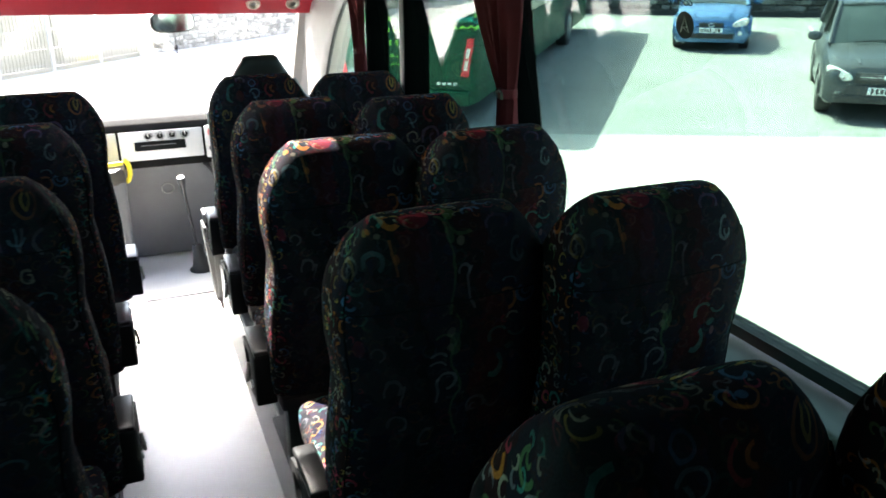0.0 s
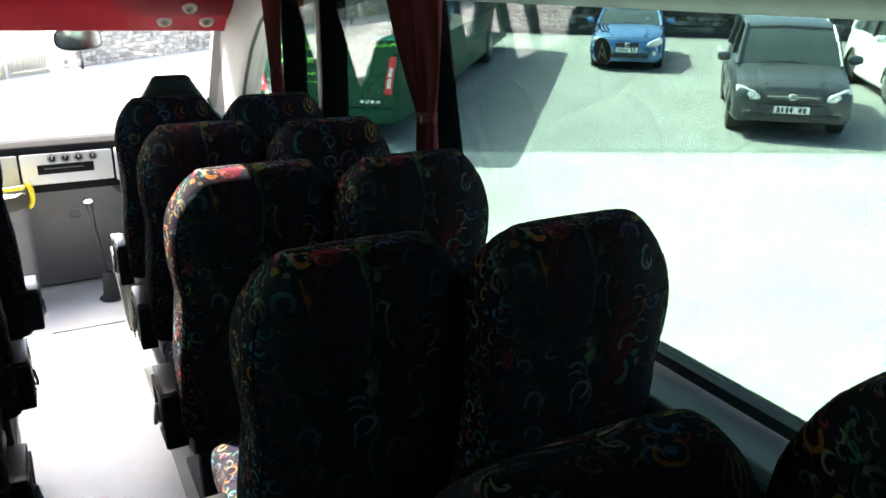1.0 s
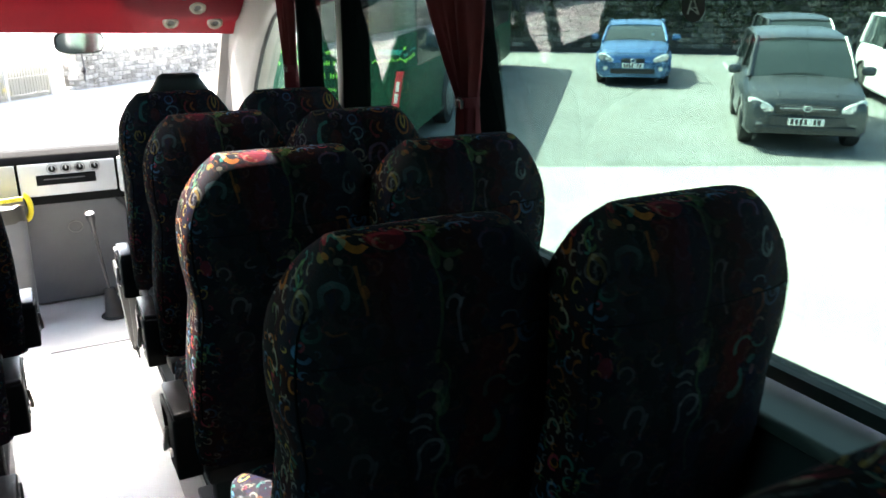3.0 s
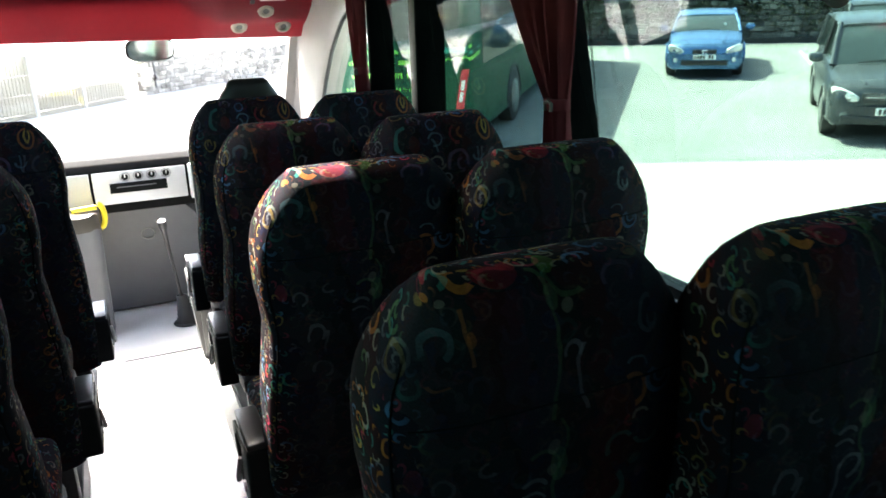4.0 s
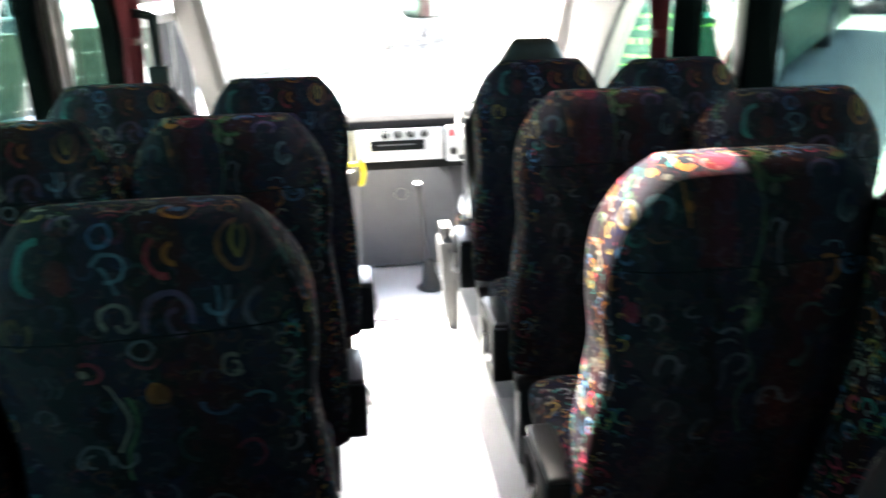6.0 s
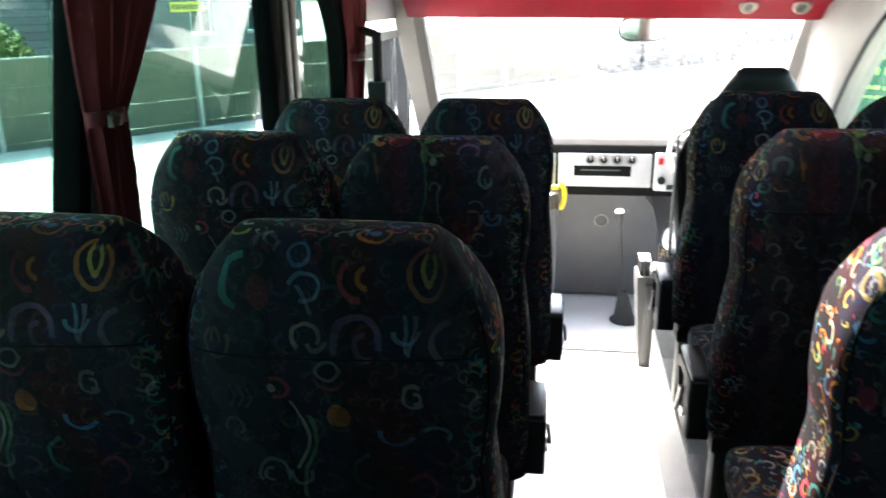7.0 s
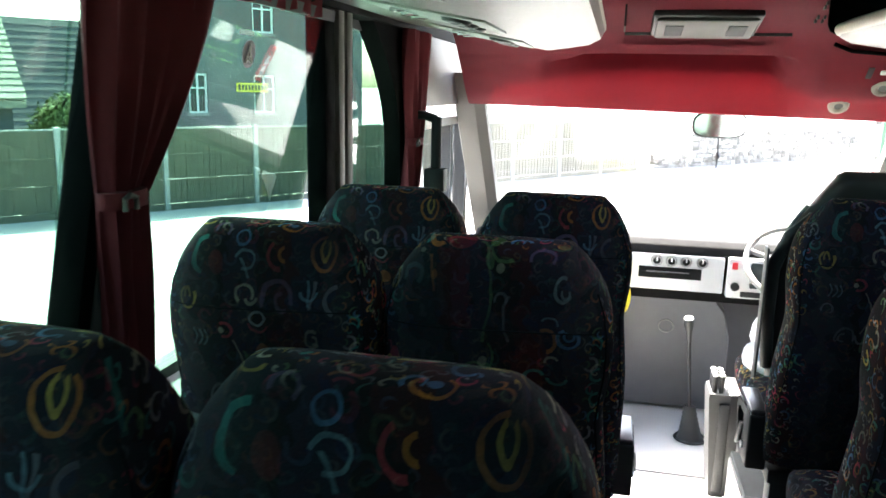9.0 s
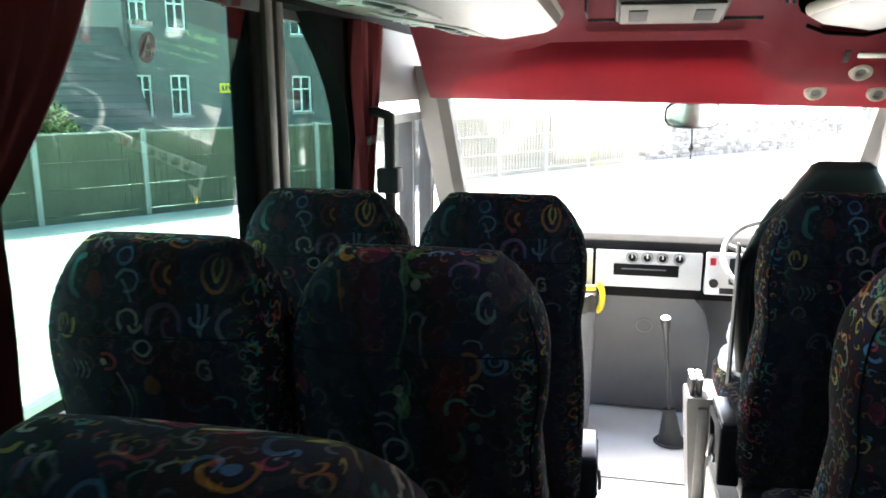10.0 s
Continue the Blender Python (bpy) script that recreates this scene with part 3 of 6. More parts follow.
def loft(rings, closed=True, caps=True, bm=None):
    """A skin over rings of equally many points, with its length along and across as texture coordinates in metres."""
    bm = bm or bmesh.new()
    uvl = bm.loops.layers.uv.verify()
    vr = [[bm.verts.new(p) for p in r] for r in rings]
    n = len(rings[0])
    us, vs_ = [], [0.0]
    for r in rings:
        acc = [0.0]
        for k in range(n):
            acc.append(acc[-1] + (Vector(r[(k + 1) % n]) - Vector(r[k])).length)
        us.append(acc)
    wide = max(us, key=lambda a: a[-1])
    for a, b in zip(rings, rings[1:]):
        vs_.append(vs_[-1] + max((Vector(p) - Vector(q)).length for p, q in zip(a, b)))
    for i in range(len(rings) - 1):
        for k in range(n if closed else n - 1):
            k2 = (k + 1) % n
            f = bm.faces.new((vr[i][k], vr[i][k2], vr[i + 1][k2], vr[i + 1][k]))
            for lp, uv in zip(f.loops, ((wide[k], vs_[i]), (wide[k + 1], vs_[i]), (wide[k + 1], vs_[i + 1]), (wide[k], vs_[i + 1]))):
                lp[uvl].uv = uv
    if caps and closed:
        for f in (bm.faces.new(list(reversed(vr[0]))), bm.faces.new(vr[-1])):
            for lp in f.loops:
                lp[uvl].uv = (lp.vert.co.x + 0.37, lp.vert.co.y + lp.vert.co.z)
    return bm


def tube(points, radius, sides=8, bm=None, ring=False):
    """A round bar along points."""
    pts = [Vector(p) for p in points]
    rings = []
    for i, p in enumerate(pts):
        a = pts[(i - 1) % len(pts)] if ring or i else p
        b = pts[(i + 1) % len(pts)] if ring or i < len(pts) - 1 else p
        d = (b - a).normalized()
        u = d.cross(Vector((0.31, 0.17, 0.93))).normalized()
        v = d.cross(u)
        r = radius[i] if isinstance(radius, (list, tuple)) else radius
        rings.append([p + r * (math.cos(math.tau * k / sides) * u + math.sin(math.tau * k / sides) * v) for k in range(sides)])
    if ring:
        rings.append(rings[0])
    return loft(rings, caps=not ring, bm=bm)


def disc(c, axis, radius, depth, sides=24, bm=None, taper=1.0):
    c, axis = Vector(c), Vector(axis).normalized()
    return tube([c, c + axis * depth * 0.5, c + axis * depth], [radius, radius, radius * taper], sides, bm)


def prism(outline, a, b, axis="x", bevel=0.0, bm=None):
    """A flat outline drawn out from a to b along an axis."""
    put = {"x": lambda u, v, w: (w, u, v), "y": lambda u, v, w: (u, w, v), "z": lambda u, v, w: (u, v, w)}[axis]
    bm = bm or bmesh.new()
    lo, hi = [bm.verts.new(put(u, v, a)) for u, v in outline], [bm.verts.new(put(u, v, b)) for u, v in outline]
    n = len(outline)
    fs = [bm.faces.new((lo[i], lo[(i + 1) % n], hi[(i + 1) % n], hi[i])) for i in range(n)]
    fs += [bm.faces.new(list(reversed(lo))), bm.faces.new(hi)]
    if bevel:
        bmesh.ops.bevel(bm, geom=list({e for f in fs for e in f.edges}), offset=bevel, segments=2, profile=0.5, affect="EDGES")
    return bm


def oval(w, d, n=28, power=3.0, x=0.0, y=0.0, z=0.0):
    out = []
    for k in range(n):
        a = math.tau * k / n
        c, s = math.cos(a), math.sin(a)
        out.append((x + w * math.copysign(abs(c) ** (2 / power), c), y + d * math.copysign(abs(s) ** (2 / power), s), z))
    return out


def lerp(a, b, t):
    return a + (b - a) * t


def curve_at(table, t):
    for (a, u), (b, v) in zip(table, table[1:]):
        if t <= b:
            k = (t - a) / (b - a)
            return lerp(u, v, k * k * (3 - 2 * k))
    return table[-1][1]


# ---------------------------------------------------------------- the bus: shell


def X(s, v):
    """Distance v from the bus's own middle line, to the right (1) or left (-1)."""
    return v + 0.065 if s > 0 else -v


SILL, HEAD = 1.13, 2.0


def structure(name, bm, material, label, category, smooth=True):
    return solo(name, bm, material, label, category, kind="structure", smooth=smooth)


structure("floor", box((-0.30, -2.9, -0.06), (0.30, 3.525, 0.0)), VINYL, "pale speckled vinyl floor of the sunken gangway", "floor")
structure("floor_cab", box((-1.05, 3.533, -0.065), (1.12, 4.75, -0.004)), VINYL, "pale grey vinyl floor of the driver's cab", "floor")
structure("trim_floor", box((-0.12, 3.521, 0.0), (0.32, 3.529, 0.003)), RUBBER, "thin dark floor joint strip across the gangway", "trim")
PLAT = 0.40
for side, x0, x1 in (("right", 0.30, 1.12), ("left", -1.06, -0.30)):
    structure("platform_" + side, box((x0, -2.9, -0.06), (x1, 3.0 if side == "right" else 2.42, PLAT), 0.006), PLINTH, "dark carpeted seat platform along the bus side", "platform")

for side, x0, x1 in (("right", 0.292, 0.30), ("left", -0.30, -0.292)):
    structure("trim_riser_" + side, box((x0, -2.88, 0.004), (x1, 2.98 if side == "right" else 2.40, PLAT - 0.02)), GREY_TRIM, "pale grey riser panel along the gangway", "trim")

# lower side walls and the sill capping
for side, s in (("right", 1), ("left", -1)):
    y1 = 4.3 if s > 0 else 2.35
    x0, x1 = sorted((X(s, 1.045), X(s, 1.21)))
    structure("wall_" + side, box((x0, -2.9, -0.55), (x1, y1, SILL - 0.04), 0.004), PLINTH, "dark grey carpet-trimmed lower bus side", "wall")
    x0, x1 = sorted((X(s, 1.005), X(s, 1.205)))
    structure("sill_" + side, box((x0, -2.8, SILL - 0.038), (x1, 2.3, SILL - 0.004), 0.012, 3), LEDGE, "grey window sill capping along the bus side", "window sill")
    x0, x1 = sorted((X(s, 1.035), X(s, 1.16)))
    structure("header_" + side, box((x0, -2.9, HEAD), (x1, 4.0 if s > 0 else 4.2, 2.42), 0.004), DARK_FRAME, "dark header above the bus windows", "wall")
# added out of view to keep light from behind off the seat backs
for side, s in (("right", 1), ("left", -1)):
    x0, x1 = sorted((X(s, 1.045), X(s, 1.15)))
    structure("wall_rear_" + side, box((x0, -2.9, SILL + 0.004), (x1, -1.155, HEAD), 0.004), PLINTH, "unseen solid bus side added to cut light from behind", "wall")
# the part behind the entrance door, and the back of the bus
structure("wall_back", box((-1.15, -3.0, -0.55), (1.22, -2.9, 2.42)), GREY_TRIM, "grey rear bulkhead of the bus", "wall")


def pillar(name, s, y0, y1, material, label, x_in=1.05, lo=SILL, hi=HEAD + 0.02, lean=0.0):
    bm = prism([(y0, lo), (y1, lo), (y1 + lean, hi), (y0 + lean, hi)], *sorted((X(s, x_in - (0.05 if s > 0 else 0.0)), X(s, 1.115))), axis="x", bevel=0.012)
    return structure(name, bm, material, label, "pillar")


pillar("pillar_right_rear", 1, 0.87, 0.93, DARK_FRAME, "black leaning window pillar on the bus side", lean=0.24)
pillar("pillar_right_front", 1, 1.965, 1.985, DARK_FRAME, "broad black upright window pillar")
pillar("trim_right_front", 1, 1.989, 2.06, TRIM_BROWN, "dark brown pillar trim strip", x_in=1.055)
pillar("pillar_left_rear", -1, 0.95, 1.06, DARK_FRAME, "black leaning window pillar on the bus side", lean=0.245)
# lighter strip laid on the pillar for the light on its inner face
structure("trim_left_rear", prism([(0.985, SILL + 0.02), (1.045, SILL + 0.02), (1.28, HEAD - 0.02), (1.22, HEAD - 0.02)], *sorted((X(-1, 1.0455), X(-1, 1.056))), axis="x", bevel=0.003), RUBBER, "dark grey strip along the leaning pillar", "trim")
pillar("pillar_left_front", -1, 2.12, 2.205, DARK_FRAME, "broad black upright window pillar")
pillar("trim_left_front", -1, 2.209, 2.262, TRIM_BROWN, "grey-brown pillar trim strip", x_in=1.04)
pillar("trim_left_groove", -1, 2.264, 2.280, DARK_FRAME, "dark groove between the trim strips", x_in=1.062)
pillar("trim_left_edge", -1, 2.282, 2.335, TRIM_BROWN, "grey-brown pillar trim strip", x_in=1.04)
structure("pillar_left_door", prism([(3.03, 0.45), (3.03, 2.02), (2.545, 2.02), (2.579, 1.992), (2.664, 1.925), (2.730, 1.875), (2.778, 1.830), (2.835, 1.765), (2.876, 1.695), (2.907, 1.615), (2.913, 1.50), (2.910, 0.45)], -1.115, -1.05, "x"), DARK_FRAME, "black pillar of the entrance with a curved corner", "pillar")
pillar("pillar_right_cab", 1, 2.515, 2.545, DARK_FRAME, "black upright pillar beside the cab window", x_in=1.05)


LEAN = 9.5                                    # the bus sides lean inwards towards the roof


def window(name, s, y0, y1, z0, z1, label, glass=None, lean=LEAN):
    zm = (z0 + z1) / 2
    w = thing(name, pose(1.147 if s > 0 else -1.124, 0, zm, 0, -s * (lean - 1.5 * (s > 0)) if lean else 0.0, 0), label, "window", kind="structure")
    h = (z1 - z0) / 2
    part("pane", box((-0.003, y0, 0.004 - h), (0.003, y1, h - 0.004)), glass or (SIDE_GLASS if s > 0 else LEFT_GLASS), w, "green-tinted glass", smooth=False)
    t = 0.03
    bm = bmesh.new()
    for lo, hi in (((-0.02, y0, -h), (0.02, y1, t - h)), ((-0.02, y0, h - t), (0.02, y1, h))):
        box(lo, hi, bm=bm)
    part("window_frame", bm, RUBBER, w, "black rubber gasket", smooth=False)
    return w


window("window_1", 1, -1.15, 0.94, SILL, HEAD, "large green-tinted fixed side window")
window("window_2", 1, 0.94, 1.975, SILL, HEAD, "green-tinted fixed side window beside the curtain")
window("window_3", 1, 2.05, 2.53, SILL, HEAD, "narrow green-tinted side window behind the cab")
window("window_4", -1, -1.15, 1.087, SILL, HEAD, "large green-tinted fixed side window")
window("window_5", -1, 1.087, 2.16, SILL, HEAD, "green-tinted fixed side window beside the curtain")
window("window_6", -1, 2.336, 2.96, 0.45, HEAD, "green-tinted glazing of the entrance", lean=0.0)

# cab side, right: an arched quarter window in a grey surround
def arch_panel(s, y0, y1, z0, z1, outline, name, label):
    """A side panel with a hole of the given outline through it."""
    n = len(outline)
    cy = sum(p[0] for p in outline) / n
    cz = sum(p[1] for p in outline) / n
    outer = []
    for y, z in outline:
        dy, dz = y - cy, z - cz
        k = min(((y1 if dy > 0 else y0) - cy) / dy if abs(dy) > 1e-6 else 1e9, ((z1 if dz > 0 else z0) - cz) / dz if abs(dz) > 1e-6 else 1e9)
        outer.append((cy + dy * k, cz + dz * k))
    rings = []
    for x, ol in ((1.035, outer), (1.035, outline), (1.12, outline), (1.12, outer)):
        rings.append([(X(s, x), y, z) for y, z in ol])
    rings.append(rings[0])
    return structure(name, loft(rings, caps=False), TRIM_GREY, label, "wall")


quarter = [(2.565, 1.1), (2.565, 1.87), (2.68, 1.865), (2.82, 1.83), (2.97, 1.77), (3.08, 1.70), (3.19, 1.62), (3.28, 1.53), (3.36, 1.45), (3.47, 1.31), (3.53, 1.2), (3.56, 1.1), (3.2, 1.05), (2.9, 1.05), (2.62, 1.05)]
arch_panel(1, 2.55, 4.05, 0.9, 2.2, quarter, "wall_cab_right", "pale grey cab side with an arched window opening")
window("window_7", 1, 2.56, 3.58, 1.04, 1.9, "green-tinted cab side window", pane_glass("pale_tinted_glass", (0.85, 0.93, 0.89)), 0.0)
arch = [(2.57, 1.87)] + quarter[2:12]
lip_in, lip_out = [], []
for i, (y, z) in enumerate(arch):
    a_, b_ = arch[max(0, i - 1)], arch[min(len(arch) - 1, i + 1)]
    d = Vector((b_[0] - a_[0], b_[1] - a_[1])).normalized()
    lip_in.append((y, z))
    lip_out.append((y - d.y * 0.12, z + d.x * 0.09))
rings = [[(1.09, *lip_in[i]), (1.082, *lip_in[i]), (1.07, lerp(lip_in[i][0], lip_out[i][0], 0.25), lerp(lip_in[i][1], lip_out[i][1], 0.25)), (1.07, lerp(lip_in[i][0], lip_out[i][0], 0.8), lerp(lip_in[i][1], lip_out[i][1], 0.8)), (1.09, *lip_out[i])] for i in range(len(arch))]
structure("trim_cab_arch", loft(rings), TRIM_GREY, "grey raised moulding round the arched cab window", "trim")
structure("trim_cab_gasket", tube([(1.088, y, z) for y, z in arch], 0.011, 8), RUBBER, "black gasket round the arched cab window", "trim")
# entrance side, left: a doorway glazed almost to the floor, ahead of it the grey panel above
structure("wall_entrance", box((-1.12, 3.0, 1.70), (-1.04, 4.2, 2.3), 0.006), DIMMED_GREY, "grey panel above the entrance door, darkened for shade", "wall")
structure("wall_entrance_foot", box((-1.12, 2.36, -0.55), (-1.045, 4.4, 0.43), 0.006), GREY_TRIM, "grey lower panel beside the entrance", "wall")
door = thing("door_1", pose(-1.085, 0, 0), "glazed passenger door with a pale aluminium frame", "door", kind="structure")
part("pane", box((-0.003, 3.02, 0.46), (0.003, 4.28, 1.69)), CLEAR_GLASS, door, "clear glass", smooth=False).visible_shadow = False
bm = bmesh.new()
for y0, y1, z0, z1 in ((2.985, 3.03, 0.44, 1.70), (3.86, 3.90, 0.44, 1.62), (4.27, 4.33, 0.44, 1.70), (3.03, 4.27, 1.60, 1.64), (3.03, 4.27, 0.44, 0.5)):
    box((-0.03, y0, z0), (0.03, y1, z1), bm=bm)
for y in (2.98, 3.035, 3.855, 3.905, 4.265, 4.335):
    part("gasket", box((-0.034, y - 0.006, 0.44), (0.034, y + 0.006, 1.6)), RUBBER, door, "black rubber edge strip", smooth=False)
part("door_frame", bm, GREY_TRIM, door, "pale aluminium frame", smooth=False)
# front posts beside the windscreen
for side, s in (("left", -1), ("right", 1)):
    foot, top = Vector((1.09 if s > 0 else -0.905, 4.52, 0.9)), Vector((1.12 if s > 0 else -0.96, 3.93, 1.86))
    rings = []
    for k in range(7):
        c = foot.lerp(top, k / 6)
        rings.append([tuple(c + Vector((px * s, py, 0))) for px, py in ((-0.055, 0.03), (-0.05, -0.03), (0.0, -0.07), (0.1, -0.06), (0.12, 0.02), (0.1, 0.07), (0.0, 0.07))])
    # the left pillar takes the darkened grey for its shade
    structure("pillar_front_" + side, loft(rings), DIMMED_GREY if s < 0 else TRIM_GREY, "grey sloping windscreen pillar", "pillar")

# windscreen
ws = thing("window_8", pose(0, 0, 0), "wide clear sloping windscreen", "windscreen", kind="structure")
rings = []
for k in range(13):
    u = k / 12 * 2 - 1
    bow = 0.09 * (1 - u * u)
    mid = 0.07
    rings.append([(mid + u * 1.02, 4.45 + bow, 0.94), (mid + u * 1.05, 3.99 + bow, 1.80), (mid + u * 1.05, 3.996 + bow, 1.80), (mid + u * 1.02, 4.456 + bow, 0.94)])
part("pane", loft(rings), SCREEN_GLASS, ws, "clear laminated glass").visible_shadow = False
part("seal", tube([(u / 10 * 0.97, 4.452 + 0.09 * (1 - (u / 10) ** 2), 0.945) for u in range(-10, 11)], 0.018), RUBBER, ws, "black rubber seal")
structure("wall_front", prism([(4.47, -0.55), (4.56, -0.55), (4.56, 0.93), (4.47, 0.93)], -1.02, 1.09, "x"), GREY_PLASTIC, "dark panel below the windscreen", "wall")

# roof and the hatch
HATCH = (-0.36, 0.17, 1.2, 1.76)
bm = bmesh.new()
hx0, hx1, hy0, hy1 = HATCH
for x0, x1, y0, y1 in ((-1.1, hx0, -2.9, 3.05), (hx1, 1.16, -2.9, 3.05), (hx0, hx1, -2.9, hy0), (hx0, hx1, hy1, 3.05)):
    box((x0, y0, 2.26), (x1, y1, 2.34), bm=bm)
structure("ceiling", bm, DIMMED_CREAM, "cream bus ceiling lining", "ceiling", smooth=False)
hatch = thing("roof_hatch", pose(0, 0, 2.34), "glazed roof hatch above the gangway", "roof hatch", kind="structure")
part("pane", box((hx0, hy0, 0.0), (hx1, hy1, 0.006)), CLEAR_GLASS, hatch, smooth=False).visible_shadow = False
bm = bmesh.new()
for x0, x1, y0, y1 in ((hx0 - 0.04, hx0, hy0 - 0.04, hy1 + 0.04), (hx1, hx1 + 0.04, hy0 - 0.04, hy1 + 0.04), (hx0, hx1, hy0 - 0.04, hy0), (hx0, hx1, hy1, hy1 + 0.04)):
    box((x0, y0, 0.002), (x1, y1, 0.03), bm=bm)
part("frame", bm, BLACK, hatch, smooth=False)
structure("roof", box((-1.16, 3.06, 2.345), (1.22, 4.1, 2.42)), WHITE_PAINT, "white roof skin over the cab", "roof")

# red front canopy: arched lip above the windscreen, hollow on the passenger side
def canopy():
    rings = []
    nx = 72
    for k in range(nx + 1):
        u = k / nx
        x = lerp(-0.965, 1.10, u)
        swell = curve_at([(0, 0.0), (0.10, 0.0), (0.17, 0.15), (0.23, 0.5), (0.29, 0.85), (0.36, 1.0), (0.655, 1.0), (0.685, 0.85), (0.705, 0.35), (0.725, 0.0), (1.0, 0.0)], u)
        con = curve_at([(0, 0.0), (0.715, 0.0), (0.775, 1.0), (1, 1.0)], u)
        lip = 1.712 - 0.035 * u
        flat = [(3.02, 2.275), (3.05, 2.20), (3.10, 2.135), (3.2, 2.10 - 0.02 * con), (3.36, 2.055 - 0.04 * con), (3.46, 2.02 - 0.055 * con), (3.52, 1.985 - 0.07 * con), (3.575, 1.945 - 0.085 * con), (3.59, 1.935 - 0.087 * con), (3.60, 1.925 - 0.086 * con), (3.63, 1.905 - 0.083 * con), (3.66, 1.88 - 0.078 * con), (3.70, 1.85 - 0.066 * con), (3.74, 1.81 - 0.048 * con), (3.80, 1.765 - 0.02 * con), (3.88, lip), (3.95, lip - 0.005), (4.02, lip + 0.02), (4.06, lip + 0.08)]
        pocket = [(3.02, 2.275), (3.05, 2.20), (3.10, 2.135), (3.2, 2.10), (3.36, 2.055), (3.46, 2.02), (3.53, 1.985), (3.575, 1.957), (3.588, 1.950), (3.60, 1.962), (3.72, 1.985), (3.84, 1.978), (3.815, 1.93), (3.79, 1.885), (3.795, 1.82), (3.87, lip + 0.002), (3.95, lip - 0.005), (4.02, lip + 0.02), (4.06, lip + 0.08)]
        prof = [(lerp(y0, y1, swell), lerp(z0, z1, swell)) for (y0, z0), (y1, z1) in zip(flat, pocket)]
        rings.append([(x, y, z) for y, z in prof])
    bm = loft(rings, closed=False, caps=False)
    bmesh.ops.solidify(bm, geom=bm.faces[:], thickness=-0.012)
    return bm


structure("canopy", canopy(), RED_TRIM, "red moulded overhead canopy above the windscreen", "canopy")


# ---------------------------------------------------------------- passenger seats
SEAT_TOP, SEAT_HALF, SEAT_DEEP = 1.13, 0.222, 0.082


def edge_at(q):
    """Half width of the seat back at q metres below its top: flat top, sloping shoulders, a waist, a flared foot."""
    return SEAT_HALF * curve_at([(0, 1.0), (0.22, 1.0), (0.33, 0.945), (0.43, 0.99), (0.54, 1.03), (0.9, 1.02)], q) * (0.61 + 0.39 * (1 - max(0.0, 1 - q / 0.19) ** 2.3))


def deep_at(q):
    return SEAT_DEEP * curve_at([(0, 0.34), (0.006, 0.50), (0.016, 0.63), (0.035, 0.76), (0.08, 0.88), (0.2, 0.98), (0.6, 1.0), (0.74, 0.92), (0.9, 0.9)], q)


def mid_at(q):
    """The seat back leans back towards its top."""
    t = 1 - q / 0.77
    return 0.082 + 0.10 * max(0.0, 1 - t) ** 1.4 - 0.016 * math.sin(math.pi * max(0.0, min(1, t * 1.15))) + 0.012 * max(0, t - 0.8) / 0.2


def rear_y(x, q):
    """Rear face of the seat back."""
    return mid_at(q) - deep_at(q) * max(0.0, 1 - min(1.0, abs(x) / edge_at(q)) ** 3.2) ** (1 / 3.2)


def backrest(length):
    """Padded seat back with side bolsters; its texture runs in metres from the middle of the rear face and down from the top."""
    bm = bmesh.new()
    uvl = bm.loops.layers.uv.verify()
    n = 44
    levels = [0, 0.003, 0.008, 0.016, 0.03, 0.05, 0.07, 0.09, 0.11, 0.135, 0.16, 0.2, 0.25, 0.29, 0.33, 0.38, 0.43, 0.5, 0.58, length - 0.05, length - 0.02, length - 0.005, length]
    rows, last, down = [], None, -0.012
    for i, q in enumerate(levels):
        half, d, y = edge_at(q), deep_at(q), mid_at(q)
        if i == 0:
            half, d = half * 0.93, d * 0.6
        if q > length - 0.03:
            half, d = half * (0.985 if q < length else 0.95), d * (0.96 if q < length else 0.8)
        pts = []
        for k in range(n):
            a = math.tau * k / n - math.pi / 2
            c, w = math.cos(a), math.sin(a)
            power = 3.2 if w < 0 else 2.7
            px = half * math.copysign(abs(c) ** (2 / power), c)
            py = y + d * math.copysign(abs(w) ** (2 / power), w)
            if w > 0:                                    # side bolsters reach forward
                py += 0.05 * (abs(px) / half) ** 3 * curve_at([(0, 0.15), (0.05, 0.7), (0.12, 1.0), (0.5, 1.0), (0.77, 0.5)], q)
            pts.append(Vector((px, py, SEAT_TOP - q)))
        run = [0.0]
        for k in range(n):
            run.append(run[-1] + (pts[(k + 1) % n] - pts[k]).length)
        down += (pts[0] - last).length if last is not None else 0.0
        last = pts[0]
        rows.append(([bm.verts.new(v) for v in pts], run, down))
    for (va, ra, qa), (vb, rb, qb) in zip(rows, rows[1:]):
        for k in range(n):
            j = (k + 1) % n
            f = bm.faces.new((va[k], va[j], vb[j], vb[k]))
            back = k >= n // 2
            for lp, u, q in zip(f.loops, (ra[k], ra[k + 1], rb[k + 1], rb[k]), (qa, qa, qb, qb)):
                whole = ra[-1] if q == qa else rb[-1]
                lp[uvl].uv = (u - whole if back else u, -q)
    for vr in (rows[0][0], rows[-1][0][::-1]):
        f = bm.faces.new(vr)
        for lp in f.loops:
            lp[uvl].uv = (lp.vert.co.x, 0.012 + lp.vert.co.y - rows[0][0][0].co.y if vr is rows[0][0] else -0.8)
    return bm


